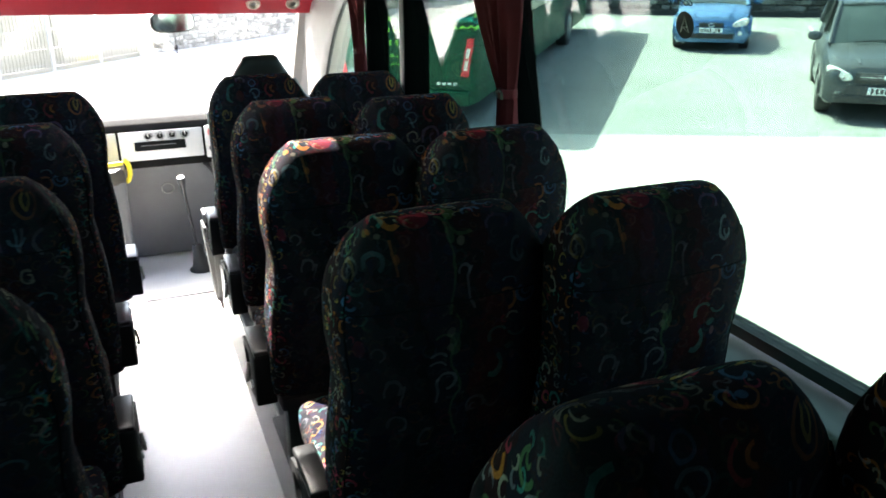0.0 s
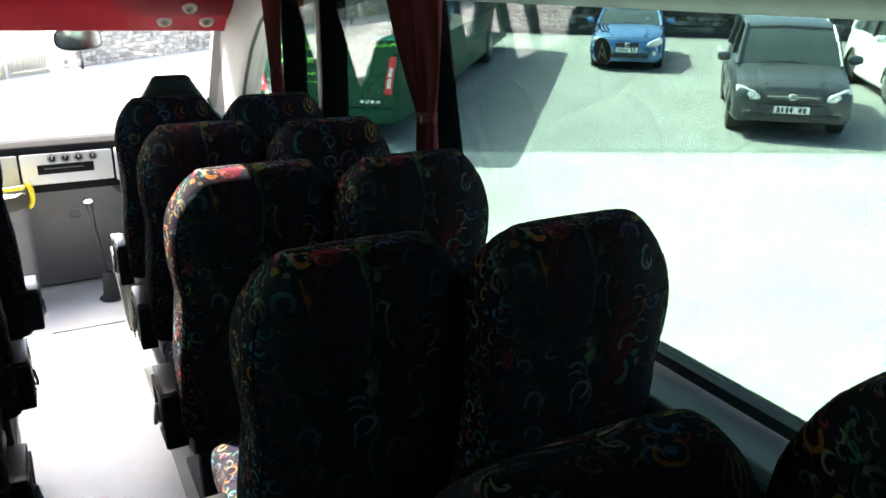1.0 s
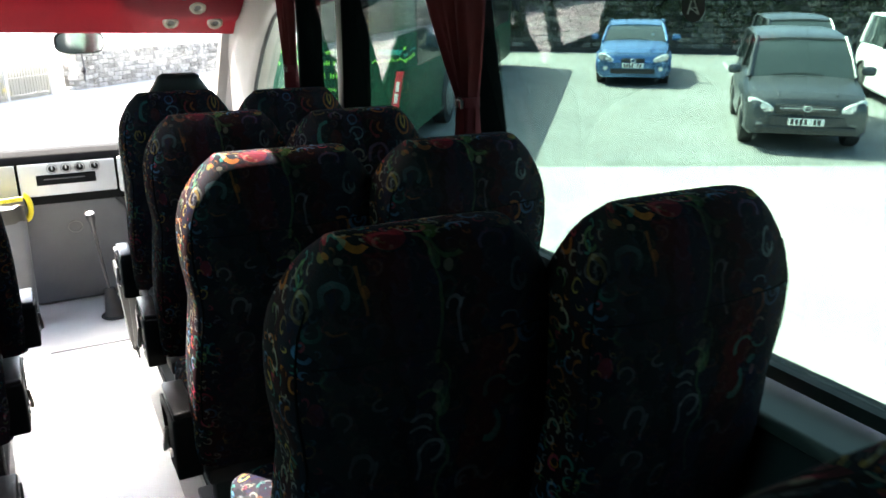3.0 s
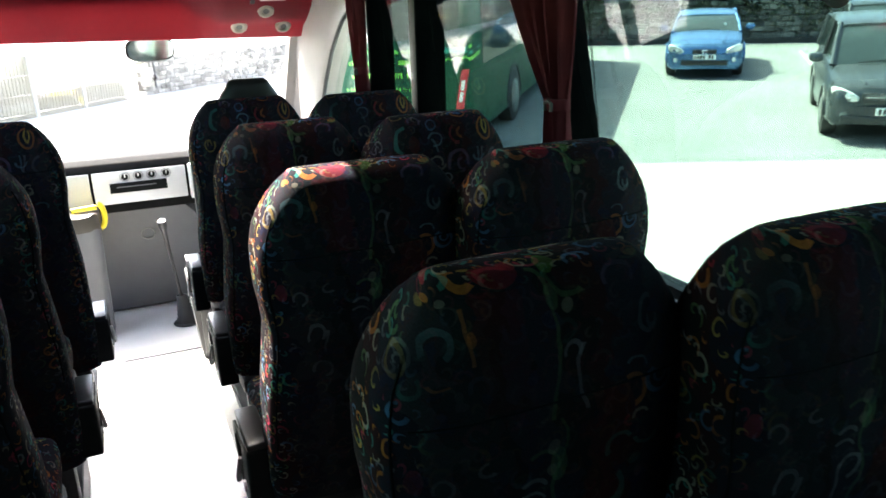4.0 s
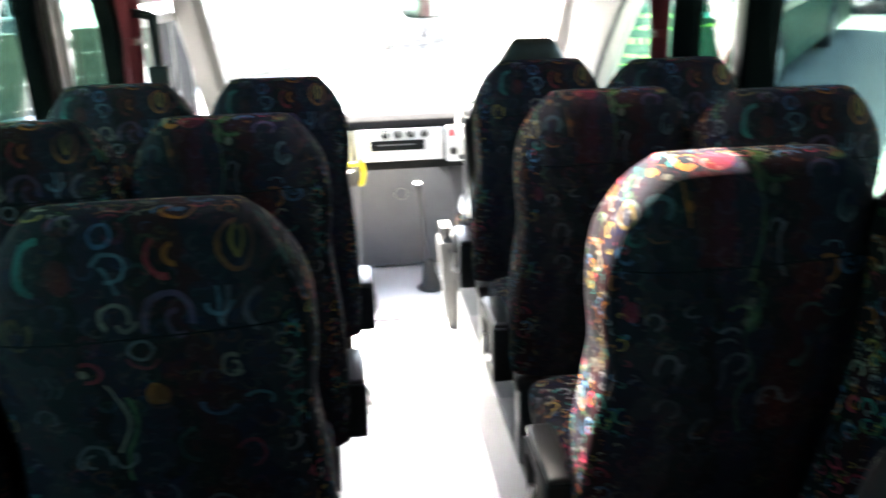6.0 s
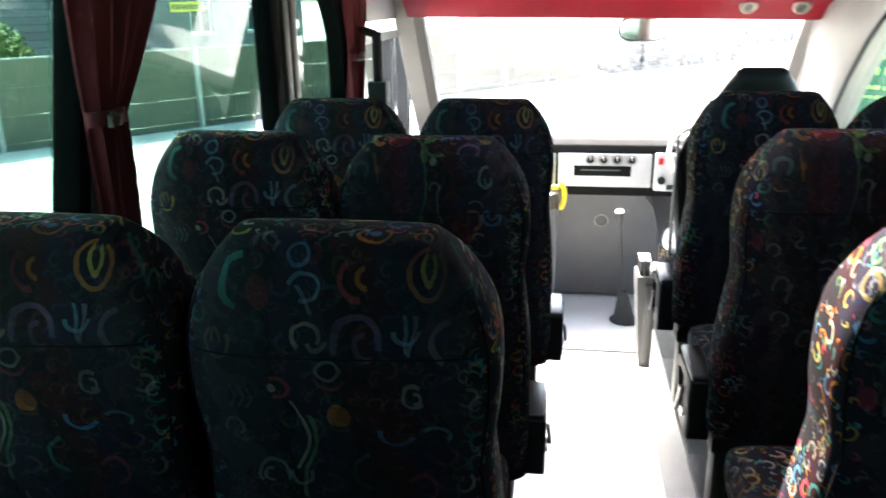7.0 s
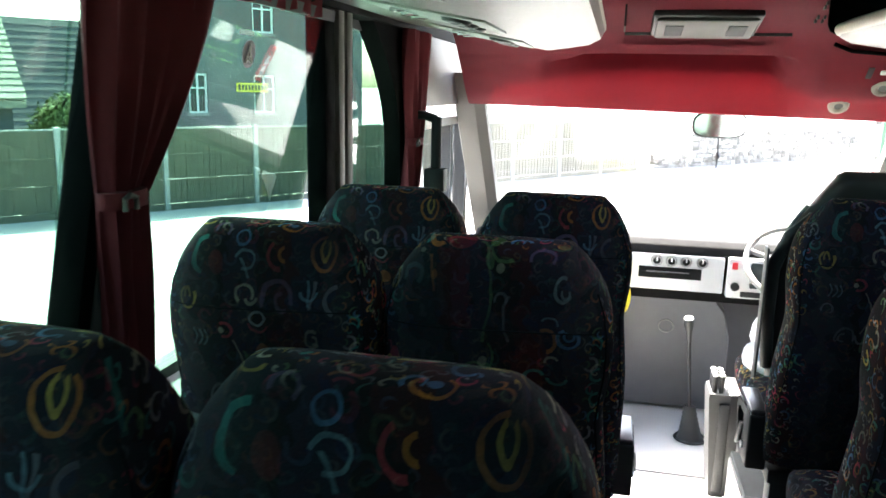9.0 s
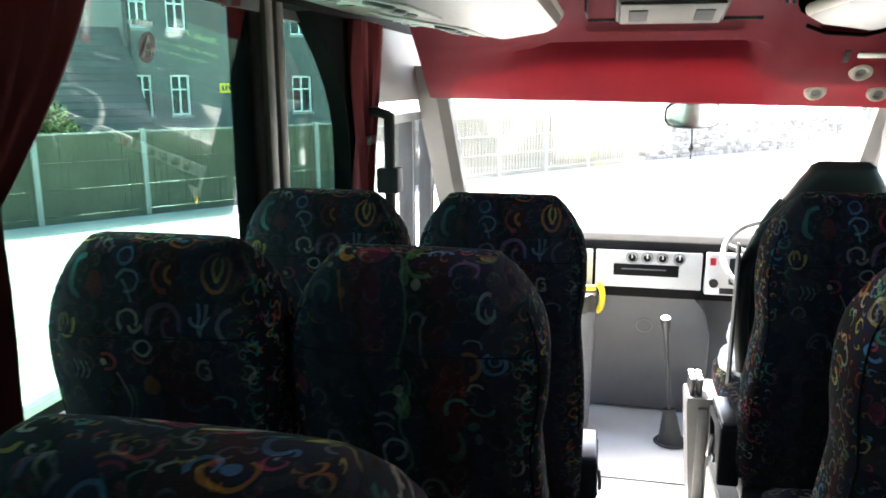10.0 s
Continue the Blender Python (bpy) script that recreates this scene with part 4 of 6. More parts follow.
def cushion(w=0.205, length=0.46, z0=0.31, z1=0.435, y0=0.2):
    rings = []
    for t in (0, 0.04, 0.12, 0.3, 0.5, 0.7, 0.86, 0.95, 1.0):
        k = 1 - 0.25 * abs(2 * t - 1) ** 6
        zc, dz = (z0 + z1) / 2 + 0.02 * t, (z1 - z0) / 2 * k
        rings.append([(px, y0 + length * t, zc + pz) for px, pz, _ in oval(w * (1 - 0.06 * abs(2 * t - 1) ** 8), dz, 28, 4.0)])
    return loft(rings)


def seam(points, r=0.0035):
    return tube(points, r, 5)


def passenger_seat(label, cloth, arm=0, length=0.77, low=0.325):
    """arm: the side of the folding armrest (1 right, -1 left, 0 none); low: the foot of its hinge block."""
    s = thing("passenger_seat", pose(0, 0, 0), label, "seat", "bus passenger seats")
    part("backrest", backrest(length), cloth, s)
    part("seat_cushion", cushion(), cloth, s)
    # piping down both sides of the rear panel
    for side in (-1, 1):
        pts = []
        for q in (0.62, 0.54, 0.46, 0.38, 0.33, 0.28, 0.24, 0.2, 0.16, 0.12, 0.085):
            x = side * edge_at(q) * 0.94
            pts.append((x, rear_y(x, q) - 0.0005, SEAT_TOP - q))
        part("piping", seam(pts, 0.002), THREAD, s, "dark piped edge")
    part("seam", seam([(x, rear_y(x, 0.158) - 0.0005, SEAT_TOP - 0.158 + 0.004 * math.sin(x * 9)) for x in [i * 0.019 - 0.19 for i in range(21)]], 0.0014), THREAD, s, "dark stitched seam")
    part("seat_pan", box((-0.2, 0.19, 0.27), (0.2, 0.62, 0.318), 0.012), SEAT_SHELL, s, "black seat pan")
    for x in (-0.15, 0.15):
        bm = box((x - 0.03, 0.23, 0.0), (x + 0.03, 0.30, 0.275), 0.008)
        box((x - 0.03, 0.23, 0.0), (x + 0.03, 0.58, 0.025), 0.006, bm=bm)
        part("leg", bm, SEAT_SHELL, s, "dark steel leg")
    if arm:
        x0, x1 = sorted((arm * 0.212, arm * 0.272))
        high = low + 0.165
        block = part("armrest", box((x0, 0.165, low), (x1, 0.245, high), 0.008, 3), ARM_BLACK, s, "black plastic folding armrest block")
        # an open, rounded three-cornered arm reaching forward on the gangway side
        outer = [(0.235, high - 0.004), (0.335, high - 0.006), (0.366, high - 0.02), (0.372, high - 0.045), (0.348, high - 0.09), (0.30, low + 0.012), (0.272, low + 0.002), (0.235, low + 0.004)]
        cy, cz = 0.295, high - 0.075
        inner = [(cy + (y - cy) * 0.66, cz + (z - cz) * 0.60) for y, z in outer]
        xa, xb = (x1 - 0.034, x1) if arm > 0 else (x0, x0 + 0.034)
        rings = [[(x, y, z) for y, z in ol] for x, ol in ((xa, outer), (xa, inner), (xb, inner), (xb, outer))]
        part("arm_loop", loft(rings + rings[:1], caps=False), ARM_BLACK, block, "open moulded arm")
        part("pad", box((x0 + 0.004, 0.17, high - 0.004), (x1 - 0.004, 0.36, high + 0.014), 0.007, 3), ARM_PAD, block, "shiny dark top pad")
        xo = x1 if arm > 0 else x0
        part("bracket", tube([(xo + arm * 0.004, 0.255, high - 0.06), (xo + arm * 0.010, 0.262, low + 0.06), (xo + arm * 0.010, 0.275, low + 0.035), (xo + arm * 0.004, 0.30, low + 0.03)], 0.006, 8), STEEL, block, "bright metal catch")
        part("bolt", disc((xo - arm * 0.002, 0.225, low + 0.05), (arm, 0, 0), 0.012, 0.008, 12), STEEL, block)
    return s


TEXT_A = "dark navy coach seat in swirl-patterned moquette with a folding armrest"
TEXT_B = "dark wine-banded coach seat with a green vein and a folding armrest"
TEXT_W = "dark navy coach seat in swirl-patterned moquette beside the window"
TEXT_V = "dark wine-banded coach seat with a green vein beside the window"


def row_of_seats(first, places):
    """first is stood at the first place, and copied to the others; a place is x, y, lift and width."""
    for k, (x, y, z, w) in enumerate(places):
        m = pose(x, y, PLAT + z) @ Matrix.Diagonal((w, 1, 1, 1))
        if k:
            copy_thing(first, m)
        else:
            first.matrix_basis = m


row_of_seats(passenger_seat(TEXT_A, FABRIC, -1), [(0.427, -0.745, 0.006, 1.0), (0.44, -1.48, 0.0, 1.0), (0.455, 2.02, 0.0, 0.95)])
row_of_seats(passenger_seat(TEXT_B, FABRIC_VEIN, -1), [(0.451, -0.03, 0.0, 1.02), (0.451, 0.66, 0.0, 1.02), (0.456, 1.34, 0.0, 0.95)])
row_of_seats(passenger_seat(TEXT_W, FABRIC), [(0.88, -0.83, 0.03, 1.0), (0.865, -1.58, 0.0, 1.0), (0.86, 1.24, 0.0, 1.0), (0.865, 1.92, 0.0, 1.0)])
row_of_seats(passenger_seat(TEXT_V, FABRIC_VEIN), [(0.86, -0.13, 0.018, 1.0), (0.848, 0.56, 0.012, 1.0)])
row_of_seats(passenger_seat(TEXT_A, FABRIC, 1, 0.93, 0.22), [(-0.438, 0.59, -0.012, 1.0), (-0.438, -0.12, 0.006, 1.0), (-0.435, -0.82, -0.012, 1.0), (-0.378, 2.0, -0.022, 0.97)])
row_of_seats(passenger_seat(TEXT_B, FABRIC_VEIN, 1, 0.93, 0.22), [(-0.430, 1.32, -0.02, 1.0)])
row_of_seats(passenger_seat(TEXT_W, FABRIC), [(-0.88, 0.57, -0.008, 1.0), (-0.905, -0.13, 0.012, 1.06), (-0.9, -0.83, -0.008, 1.0), (-0.872, 1.28, -0.008, 0.97), (-0.842, 1.98, -0.022, 1.0)])

# ---------------------------------------------------------------- driver's seat
ds = thing("driver_seat", pose(0.565, 2.62, -0.014), "driver's seat with a grey integrated headrest and patterned cover", "seat")
rings = []
for t in (0, 0.04, 0.1, 0.25, 0.45, 0.6, 0.68, 0.74, 0.80, 0.86, 0.9, 0.94, 0.97, 0.985, 0.995, 1.0):
    half = curve_at([(0, 0.20), (0.3, 0.225), (0.58, 0.228), (0.70, 0.218), (0.80, 0.190), (0.87, 0.150), (0.93, 0.112), (0.985, 0.088), (1.0, 0.07)], t)
    d = 0.06 * (1 if t < 0.94 else max(0.25, math.sqrt(max(0.0, 1 - ((t - 0.94) / 0.06) ** 2))))
    rings.append(oval(half, d, 28, 3.2, 0, 0.06 + 0.18 * (1 - t), 0.72 + 0.845 * t))
rings.reverse()
back = part("backrest", loft(rings), DRIVER_VINYL, ds, "charcoal vinyl back with headrest")
part("seat_cushion", cushion(0.24, 0.5, 0.58, 0.72, 0.2), FABRIC, ds)
for s in (-1, 1):
    part("bolster", tube([(s * 0.215, 0.17, 0.85), (s * 0.24, 0.13, 1.05), (s * 0.245, 0.10, 1.22), (s * 0.21, 0.07, 1.34), (s * 0.15, 0.055, 1.42)], [0.02, 0.026, 0.026, 0.022, 0.012], 10), DRIVER_VINYL, back, "charcoal edge bolster")
for s in (-1, 1):
    edge = [(0.30, 0.230), (0.45, 0.234), (0.58, 0.235), (0.66, 0.230), (0.72, 0.220), (0.77, 0.206), (0.82, 0.184), (0.86, 0.162)]
    part("edge_trim", tube([(s * w, 0.05 + 0.18 * (1 - t), 0.72 + 0.845 * t) for t, w in edge], 0.007, 8), GREY_TRIM, back, "pale grey moulded edge")
part("pedestal", box((-0.2, 0.26, 0.01), (0.2, 0.66, 0.57), 0.03), BLACK, ds, "black sprung pedestal")
part("seat_belt", box((-0.275, 0.05, 0.55), (-0.268, 0.1, 1.3), 0.002), BLACK, ds, "black seat belt strap")

# ---------------------------------------------------------------- overhead racks
def rack(s, name, label):
    r = thing(name, pose(0, 0, 0), label, "luggage rack")
    x = lambda v: s * v
    tip = 0.29 if s < 0 else 0.47
    low = 0.0 if s < 0 else 0.015
    sec = [(tip + 0.03, 2.035), (tip + 0.005, 2.02), (tip, 1.995), (tip + 0.012, 1.965 + low), (tip + 0.05, 1.945 + low), (tip + 0.2, 1.925 + low), (1.03, 2.02), (1.03, 2.045), (tip + 0.2, 1.955 + low), (tip + 0.07, 1.975), (tip + 0.06, 2.0)]
    y_end = 2.97
    rings = []
    for y, k in ((-2.85, 0.0), (2.85, 0.0), (2.91, 0.006), (2.95, 0.02), (y_end, 0.045)):
        rings.append([(x(px + k * (1 if px < tip + 0.1 else 0)), y, pz + k * 0.15) for px, pz in sec])
    part("shelf", loft(rings), DIMMED_CREAM, r, "cream moulded shelf with rounded lip")
    part("lip", tube([(x(tip + 0.018), -2.8, 2.005), (x(tip + 0.018), 2.9, 2.005), (x(tip + 0.04), 2.955, 2.005)], 0.022, 10), RACK_LIP, r, "rounded edge rail in a lighter cream for its lit edge")
    if s > 0:                                  # black sheet for the shade in the rack's open end, and its seal
        part("end_board", prism([(0.462, 2.27), (0.462, 2.03), (0.472, 2.005), (0.50, 1.99), (1.04, 2.05), (1.04, 2.27)], 2.976, 2.986, "y"), DARK_FRAME, r, "black sheet for the shade in the rack's open end", smooth=False)
        part("seal", tube([(tip + 0.02, 2.972, 1.962), (tip + 0.08, 2.974, 1.938), (tip + 0.2, 2.974, 1.929), (0.85, 2.974, 1.975), (1.03, 2.974, 2.012)], 0.007, 6), DARK_FRAME, r, "black rubber seal")
    for y in (-0.5, 0.25, 1.0, 1.75, 2.45):
        under = lambda v: 1.925 + low + (0.095 - low) * (v - tip - 0.2) / (0.83 - tip)
        sec_ = [(tip + 0.24, under(tip + 0.24) - 0.006), (min(tip + 0.54, 1.0), under(min(tip + 0.54, 1.0)) - 0.006), (min(tip + 0.54, 1.0), under(min(tip + 0.54, 1.0)) + 0.012), (tip + 0.24, under(tip + 0.24) + 0.012)]
        unit = part("reading_panel", prism([(x(px), pz) for px, pz in sec_], y, y + 0.34, "y", 0.003), GREY_TRIM, r, "grey panel with air vents and reading lamps")
        for k, u in enumerate((0.07, 0.17, 0.27)):
            cx = tip + 0.32
            part("vent", tube([(x(cx + 0.03 * math.cos(a)), y + u + 0.03 * math.sin(a), under(cx + 0.03 * math.cos(a)) - 0.008) for a in [i * math.tau / 14 for i in range(14)]], 0.007, 6, ring=True), BLACK, unit, "black swivel air vent")
            part("vent_core", disc((x(cx), y + u, under(cx) - 0.004), (0, 0, -1), 0.021, 0.008, 14), BLACK, unit)
            part("reading_lamp", disc((x(tip + 0.46), y + u, under(tip + 0.46) - 0.004), (0, 0, -1), 0.022, 0.008, 14), LAMP_GLASS, unit, "small clear reading lamp")
    return r


rack(1, "luggage_rack", "cream overhead luggage rack along the bus side")
rack(-1, "luggage_rack", "cream overhead luggage rack along the bus side")
rings = []
for k in range(40):
    y = lerp(1.1, 2.03, k / 39)
    w = 0.012 * math.sin(k * 1.9)
    rings.append([(-1.035 - w, y, 2.03), (-1.035 - w, y, 1.965 + 0.006 * math.sin(k * 0.8)), (-1.042 - w, y, 1.965 + 0.006 * math.sin(k * 0.8)), (-1.042 - w, y, 2.03)])
solo("pelmet", loft(rings), RED_CLOTH, "short dark red cloth pelmet above a bus window", "pelmet")

# ---------------------------------------------------------------- curtains
def curtain(name, s, top, tie, foot, z_top, z_tie, z_foot, label, x=1.0):
    """top, tie, foot: the stretch in y that the cloth covers at those heights."""
    c = thing(name, pose(0, 0, 0), label, "curtain", "bus curtains")
    rings = []
    for k in range(31):
        t = k / 30
        z = lerp(z_top, z_foot, t)
        if z >= z_tie:
            q = ((z_top - z) / (z_top - z_tie)) ** 1.5
            a, b = lerp(top[0], tie[0], q), lerp(top[1], tie[1], q)
        else:
            q = ((z_tie - z) / (z_tie - z_foot)) ** 0.6
            a, b = lerp(tie[0], foot[0], q), lerp(tie[1], foot[1], q)
        n = 34
        deep = 0.017
        front, backs = [], []
        for i in range(n):
            u = i / (n - 1)
            y = lerp(a, b, u)
            fold = deep * math.sin(u * math.tau * 5 + 0.5 * math.sin(t * 5)) + 0.006 * math.sin(u * 41 + t * 6)
            lx = x - 0.02 * (z - z_tie)
            front.append((s * (lx + fold), y, z))
            backs.append((s * (lx + fold + 0.006), y, z))
        rings.append(front + backs[::-1])
    part("cloth", loft(rings), RED_CLOTH, c)
    m = (tie[0] + tie[1]) / 2
    h = (tie[1] - tie[0]) / 2 + 0.006
    xt = x
    part("tie_back", loft([[(s * (xt + 0.03 * math.cos(a)), m + h * math.sin(a), z_tie + dz) for a in [i * math.tau / 20 for i in range(20)]] for dz in (-0.014, -0.009, 0.009, 0.014)]), RED_CLOTH, c, "red fabric tie-back")
    hx, h0, h1 = s * (xt - 0.0315), tie[0] + 0.014, tie[0] + 0.044
    part("hook", tube([(hx, h0, z_tie - 0.016), (hx, h0, z_tie + 0.004), (hx, (h0 + h1) / 2, z_tie + 0.010), (hx, h1, z_tie + 0.004), (hx, h1, z_tie - 0.016)], 0.0048, 8), TRIM_BROWN, c, "grey plastic hook")
    return c


RED_LABEL = "dark red pleated curtain gathered by a red tie-back"
curtain("curtain", 1, (0.92, 1.30), (0.955, 1.02), (0.935, 1.05), 2.02, 1.575, 1.14, RED_LABEL, 1.06)
curtain("curtain", -1, (1.08, 1.47), (1.085, 1.185), (1.065, 1.20), 2.0, 1.59, 1.13, RED_LABEL, 1.035)
curtain("curtain", 1, (2.56, 2.78), (2.57, 2.66), (2.56, 2.68), 2.02, 1.56, 1.14, RED_LABEL, 1.055)
curtain("curtain", -1, (2.87, 3.22), (2.93, 3.09), (2.90, 3.06), 2.0, 1.57, 1.2, RED_LABEL, 1.02)

# ---------------------------------------------------------------- cab
dash = thing("dashboard", pose(0, 0, 0.028), "wide grey bus dashboard with silver control fascia", "dashboard")
part("top", prism([(4.14, 0.925), (4.16, 0.965), (4.22, 0.985), (4.46, 0.965), (4.46, 0.66), (4.19, 0.66)], -0.96, 0.96, "x", 0.008), DASH_TOP, dash, "black dash top and body")
fas = part("fascia", box((-0.15, 4.128, 0.725), (0.375, 4.20, 0.918), 0.008), SILVER, dash, "silver control fascia")
part("fascia", box((-0.88, 4.128, 0.725), (-0.165, 4.20, 0.918), 0.008), SILVER, dash, "silver passenger-side fascia")
binn = part("instrument_panel", box((0.39, 4.115, 0.71), (0.93, 4.20, 0.925), 0.01), SILVER, dash, "silver instrument surround")
part("slot", box((-0.06, 4.122, 0.79), (0.262, 4.131, 0.85), 0.002), DASH_TOP, fas, "black radio slot")
part("buttons", box((-0.02, 4.118, 0.822), (0.2, 4.123, 0.828), 0.001), GREY_PLASTIC, fas, "row of small grey radio buttons")
for x in (0.03, 0.105, 0.18, 0.262):
    k = part("knob", disc((x, 4.128, 0.885), (0, -1, 0), 0.02, 0.02, 18, taper=0.85), DASH_TOP, fas, "black rotary knob")
    part("pointer", box((x - 0.003, 4.105, 0.884), (x + 0.003, 4.109, 0.903)), WHITE_PLASTIC, k, "white pointer")
    part("dial_ring", tube([(x + 0.027 * math.cos(a), 4.126, 0.885 + 0.027 * math.sin(a)) for a in [i * math.tau / 20 for i in range(20)]], 0.002, 5, ring=True), GREY_PLASTIC, fas)
part("switch", box((0.41, 4.108, 0.865), (0.437, 4.116, 0.902), 0.002), RED_PAINT, binn, "red warning switch")
part("knob", disc((0.43, 4.115, 0.775), (0, -1, 0), 0.022, 0.02, 18), BLACK, binn, "black rotary knob")
part("gauge_glass", box((0.50, 4.106, 0.77), (0.84, 4.116, 0.905), 0.01), CAR_GLASS, binn, "dark instrument glass")
part("vent", box((0.46, 4.108, 0.72), (0.56, 4.116, 0.75), 0.003), BLACK, binn, "black air vent")
# engine cover below the dash
prof = [(-0.30, 0.0), (0.40, 0.0), (0.465, 0.25), (0.46, 0.45), (0.42, 0.60), (0.34, 0.695), (0.27, 0.715), (-0.30, 0.715)]
rings = []
for y, k in ((4.46, 0.0), (4.30, 0.0), (4.225, 0.012), (4.21, 0.03)):
    rings.append([(lerp(px, 0.08, k), y + 0.19 * max(0, (0.72 - pz)) * (1 if y < 4.4 else 0), lerp(pz, 0.36, k)) for px, pz in prof])
cover = solo("engine_cover", loft(rings), GREY_PLASTIC, "grey moulded engine cover below the dashboard", "engine cover", Matrix.Diagonal((1, 1, 1.04, 1)))
part("badge", tube([(0.115 + 0.04 * math.cos(a), 4.24, 0.50 + 0.034 * math.sin(a)) for a in [i * math.tau / 20 for i in range(20)]], 0.004, 6, ring=True), GREY_TRIM, cover, "faint round moulded badge")
# gear lever
gl = thing("gear_lever", pose(0.26, 3.95, -0.004), "tall gear lever with a ribbed black gaiter", "gear lever")
rings = []
for k in range(15):
    t = k / 14
    r = lerp(0.07, 0.028, t ** 0.7) + 0.004 * (k % 2)
    rings.append([(r * math.cos(a) - 0.02 * t, r * 0.85 * math.sin(a) - 0.03 * t, 0.2 * t) for a in [i * math.tau / 20 for i in range(20)]])
part("gaiter", loft(rings), RUBBER, gl, "ribbed black rubber gaiter")
part("ring", tube([(0.078 * math.cos(a), 0.07 * math.sin(a), 0.01) for a in [i * math.tau / 24 for i in range(24)]], 0.008, 8, ring=True), RUBBER, gl, "black gaiter ring")
part("lever", tube([(-0.02, -0.03, 0.18), (-0.045, -0.08, 0.42), (-0.066, -0.125, 0.60)], [0.009, 0.009, 0.012], 10), RUBBER, gl, "black steel lever")
part("knob", tube([(-0.062, -0.118, 0.57), (-0.068, -0.13, 0.63), (-0.073, -0.14, 0.675), (-0.075, -0.145, 0.70)], [0.012, 0.016, 0.027, 0.024], 14), BLACK, gl, "black flared knob")
part("cap", disc((-0.075, -0.145, 0.699), (-0.1, -0.3, 1), 0.021, 0.006, 16), SILVER, gl, "pale knob cap")
# steering wheel
wheel = thing("steering_wheel", pose(0.655, 3.80, 1.0, 38, 0, 0), "large thin pale steering wheel", "steering wheel")
part("rim", tube([(0.235 * math.cos(a), 0.235 * math.sin(a), 0) for a in [i * math.tau / 40 for i in range(40)]], 0.014, 10, ring=True), GREY_TRIM, wheel, "pale grey rim")
part("hub", disc((0, 0, -0.05), (0, 0, 1), 0.075, 0.06, 24, taper=0.8), GREY_PLASTIC, wheel)
for a in (0.35, math.pi - 0.35, -0.35 - math.pi / 2 + 0.35):
    part("spoke", tube([(0.06 * math.cos(a), 0.06 * math.sin(a), -0.02), (0.23 * math.cos(a), 0.23 * math.sin(a), 0)], [0.02, 0.011], 8), GREY_TRIM, wheel)
part("column", tube([(0, 0, -0.05), (0, 0.0, -0.3), (0, 0.06, -0.56)], 0.035, 12), BLACK, wheel, "black steering column")
# side console beside the driver
con = thing("side_console", pose(0, 0, -0.004), "grey and black switch console beside the driver's seat", "console")
part("body", loft([[(xa, 3.365, z), (xb, 3.365, z), (xb, 3.53, z), (xa, 3.53, z)] for xa, xb, z in ((0.287, 0.352, 0.0), (0.252, 0.345, 0.47), (0.256, 0.342, 0.49))]), CHARCOAL, con, "dark grey panel")
part("rear_panel", box((0.298, 3.352, 0.03), (0.340, 3.368, 0.45), 0.004), CHARCOAL, con, "dark rear panel")
part("side_box", box((0.335, 3.36, 0.0), (0.50, 3.60, 0.50), 0.02), BLACK, con, "black side box")
for k in range(3):
    for i in range(2):
        x, y = 0.275 + 0.03 * i, 3.40 + 0.045 * k
        t = part("toggle", tube([(x, y, 0.485), (x, y - 0.004, 0.535), (x, y - 0.006, 0.565)], [0.011, 0.011, 0.013], 10), BLACK, con, "black lever")
        part("cap", disc((x, y - 0.006, 0.565), (0, 0, 1), 0.012, 0.008, 12), SILVER, t, "bright cap")
# white cloth left on the driver's cushion
for x, y, z, r, hgt in ((0.40, 3.10, 0.70, 0.07, 0.13), (0.455, 3.2, 0.70, 0.085, 0.24)):
    rings = []
    for k in range(9):
        t = k / 8
        rings.append([(x + (r + 0.014 * math.sin(3 * a + k)) * math.sin(math.pi * (0.14 + 0.78 * t)) * math.cos(a), y + (r + 0.014 * math.cos(2 * a + k)) * math.sin(math.pi * (0.14 + 0.78 * t)) * math.sin(a), z + hgt * t + 0.012 * math.sin(5 * a)) for a in [i * math.tau / 20 for i in range(20)]])
    solo("crumpled_cloth", loft(rings), WHITE_PLASTIC, "crumpled white cloth lying on the driver's seat cushion", "cloth")
# bin beside the engine cover
bn = thing("waste_bin", pose(-0.255, 4.05, -0.004) @ Matrix.Diagonal((1, 1, 1.15, 1)), "grey waste bin with a cream bag and yellow handle", "bin")
part("body", loft([[(px * k, py * k, z) for px, py, _ in oval(0.115, 0.115, 24, 4)] for z, k in ((0.0, 0.85), (0.02, 0.88), (0.60, 1.0), (0.605, 0.9))]), GREY_PLASTIC, bn)
part("bag", loft([[(px * (k + 0.02 * math.sin(i * 2.1)), py * k, z + 0.008 * math.sin(i * 1.3)) for i, (px, py, _) in enumerate(oval(0.115, 0.115, 24, 4))] for z, k in ((0.575, 1.03), (0.60, 1.06), (0.65, 1.0), (0.655, 0.9))]), DIMMED_CREAM, bn, "cream bag turned over the rim")
part("handle", tube([(0.118 + 0.028 * math.cos(a), -0.05, 0.635 + 0.06 * math.sin(a)) for a in [math.pi * (i / 14 - 0.5) for i in range(15)]], 0.015, 10), YELLOW, bn, "bright yellow handle")
part("rim", tube([(-0.02 + 0.012 * i, -0.11, 0.685 + 0.0006 * i) for i in range(12)], 0.012, 8), YELLOW, bn, "bright yellow rim strip")
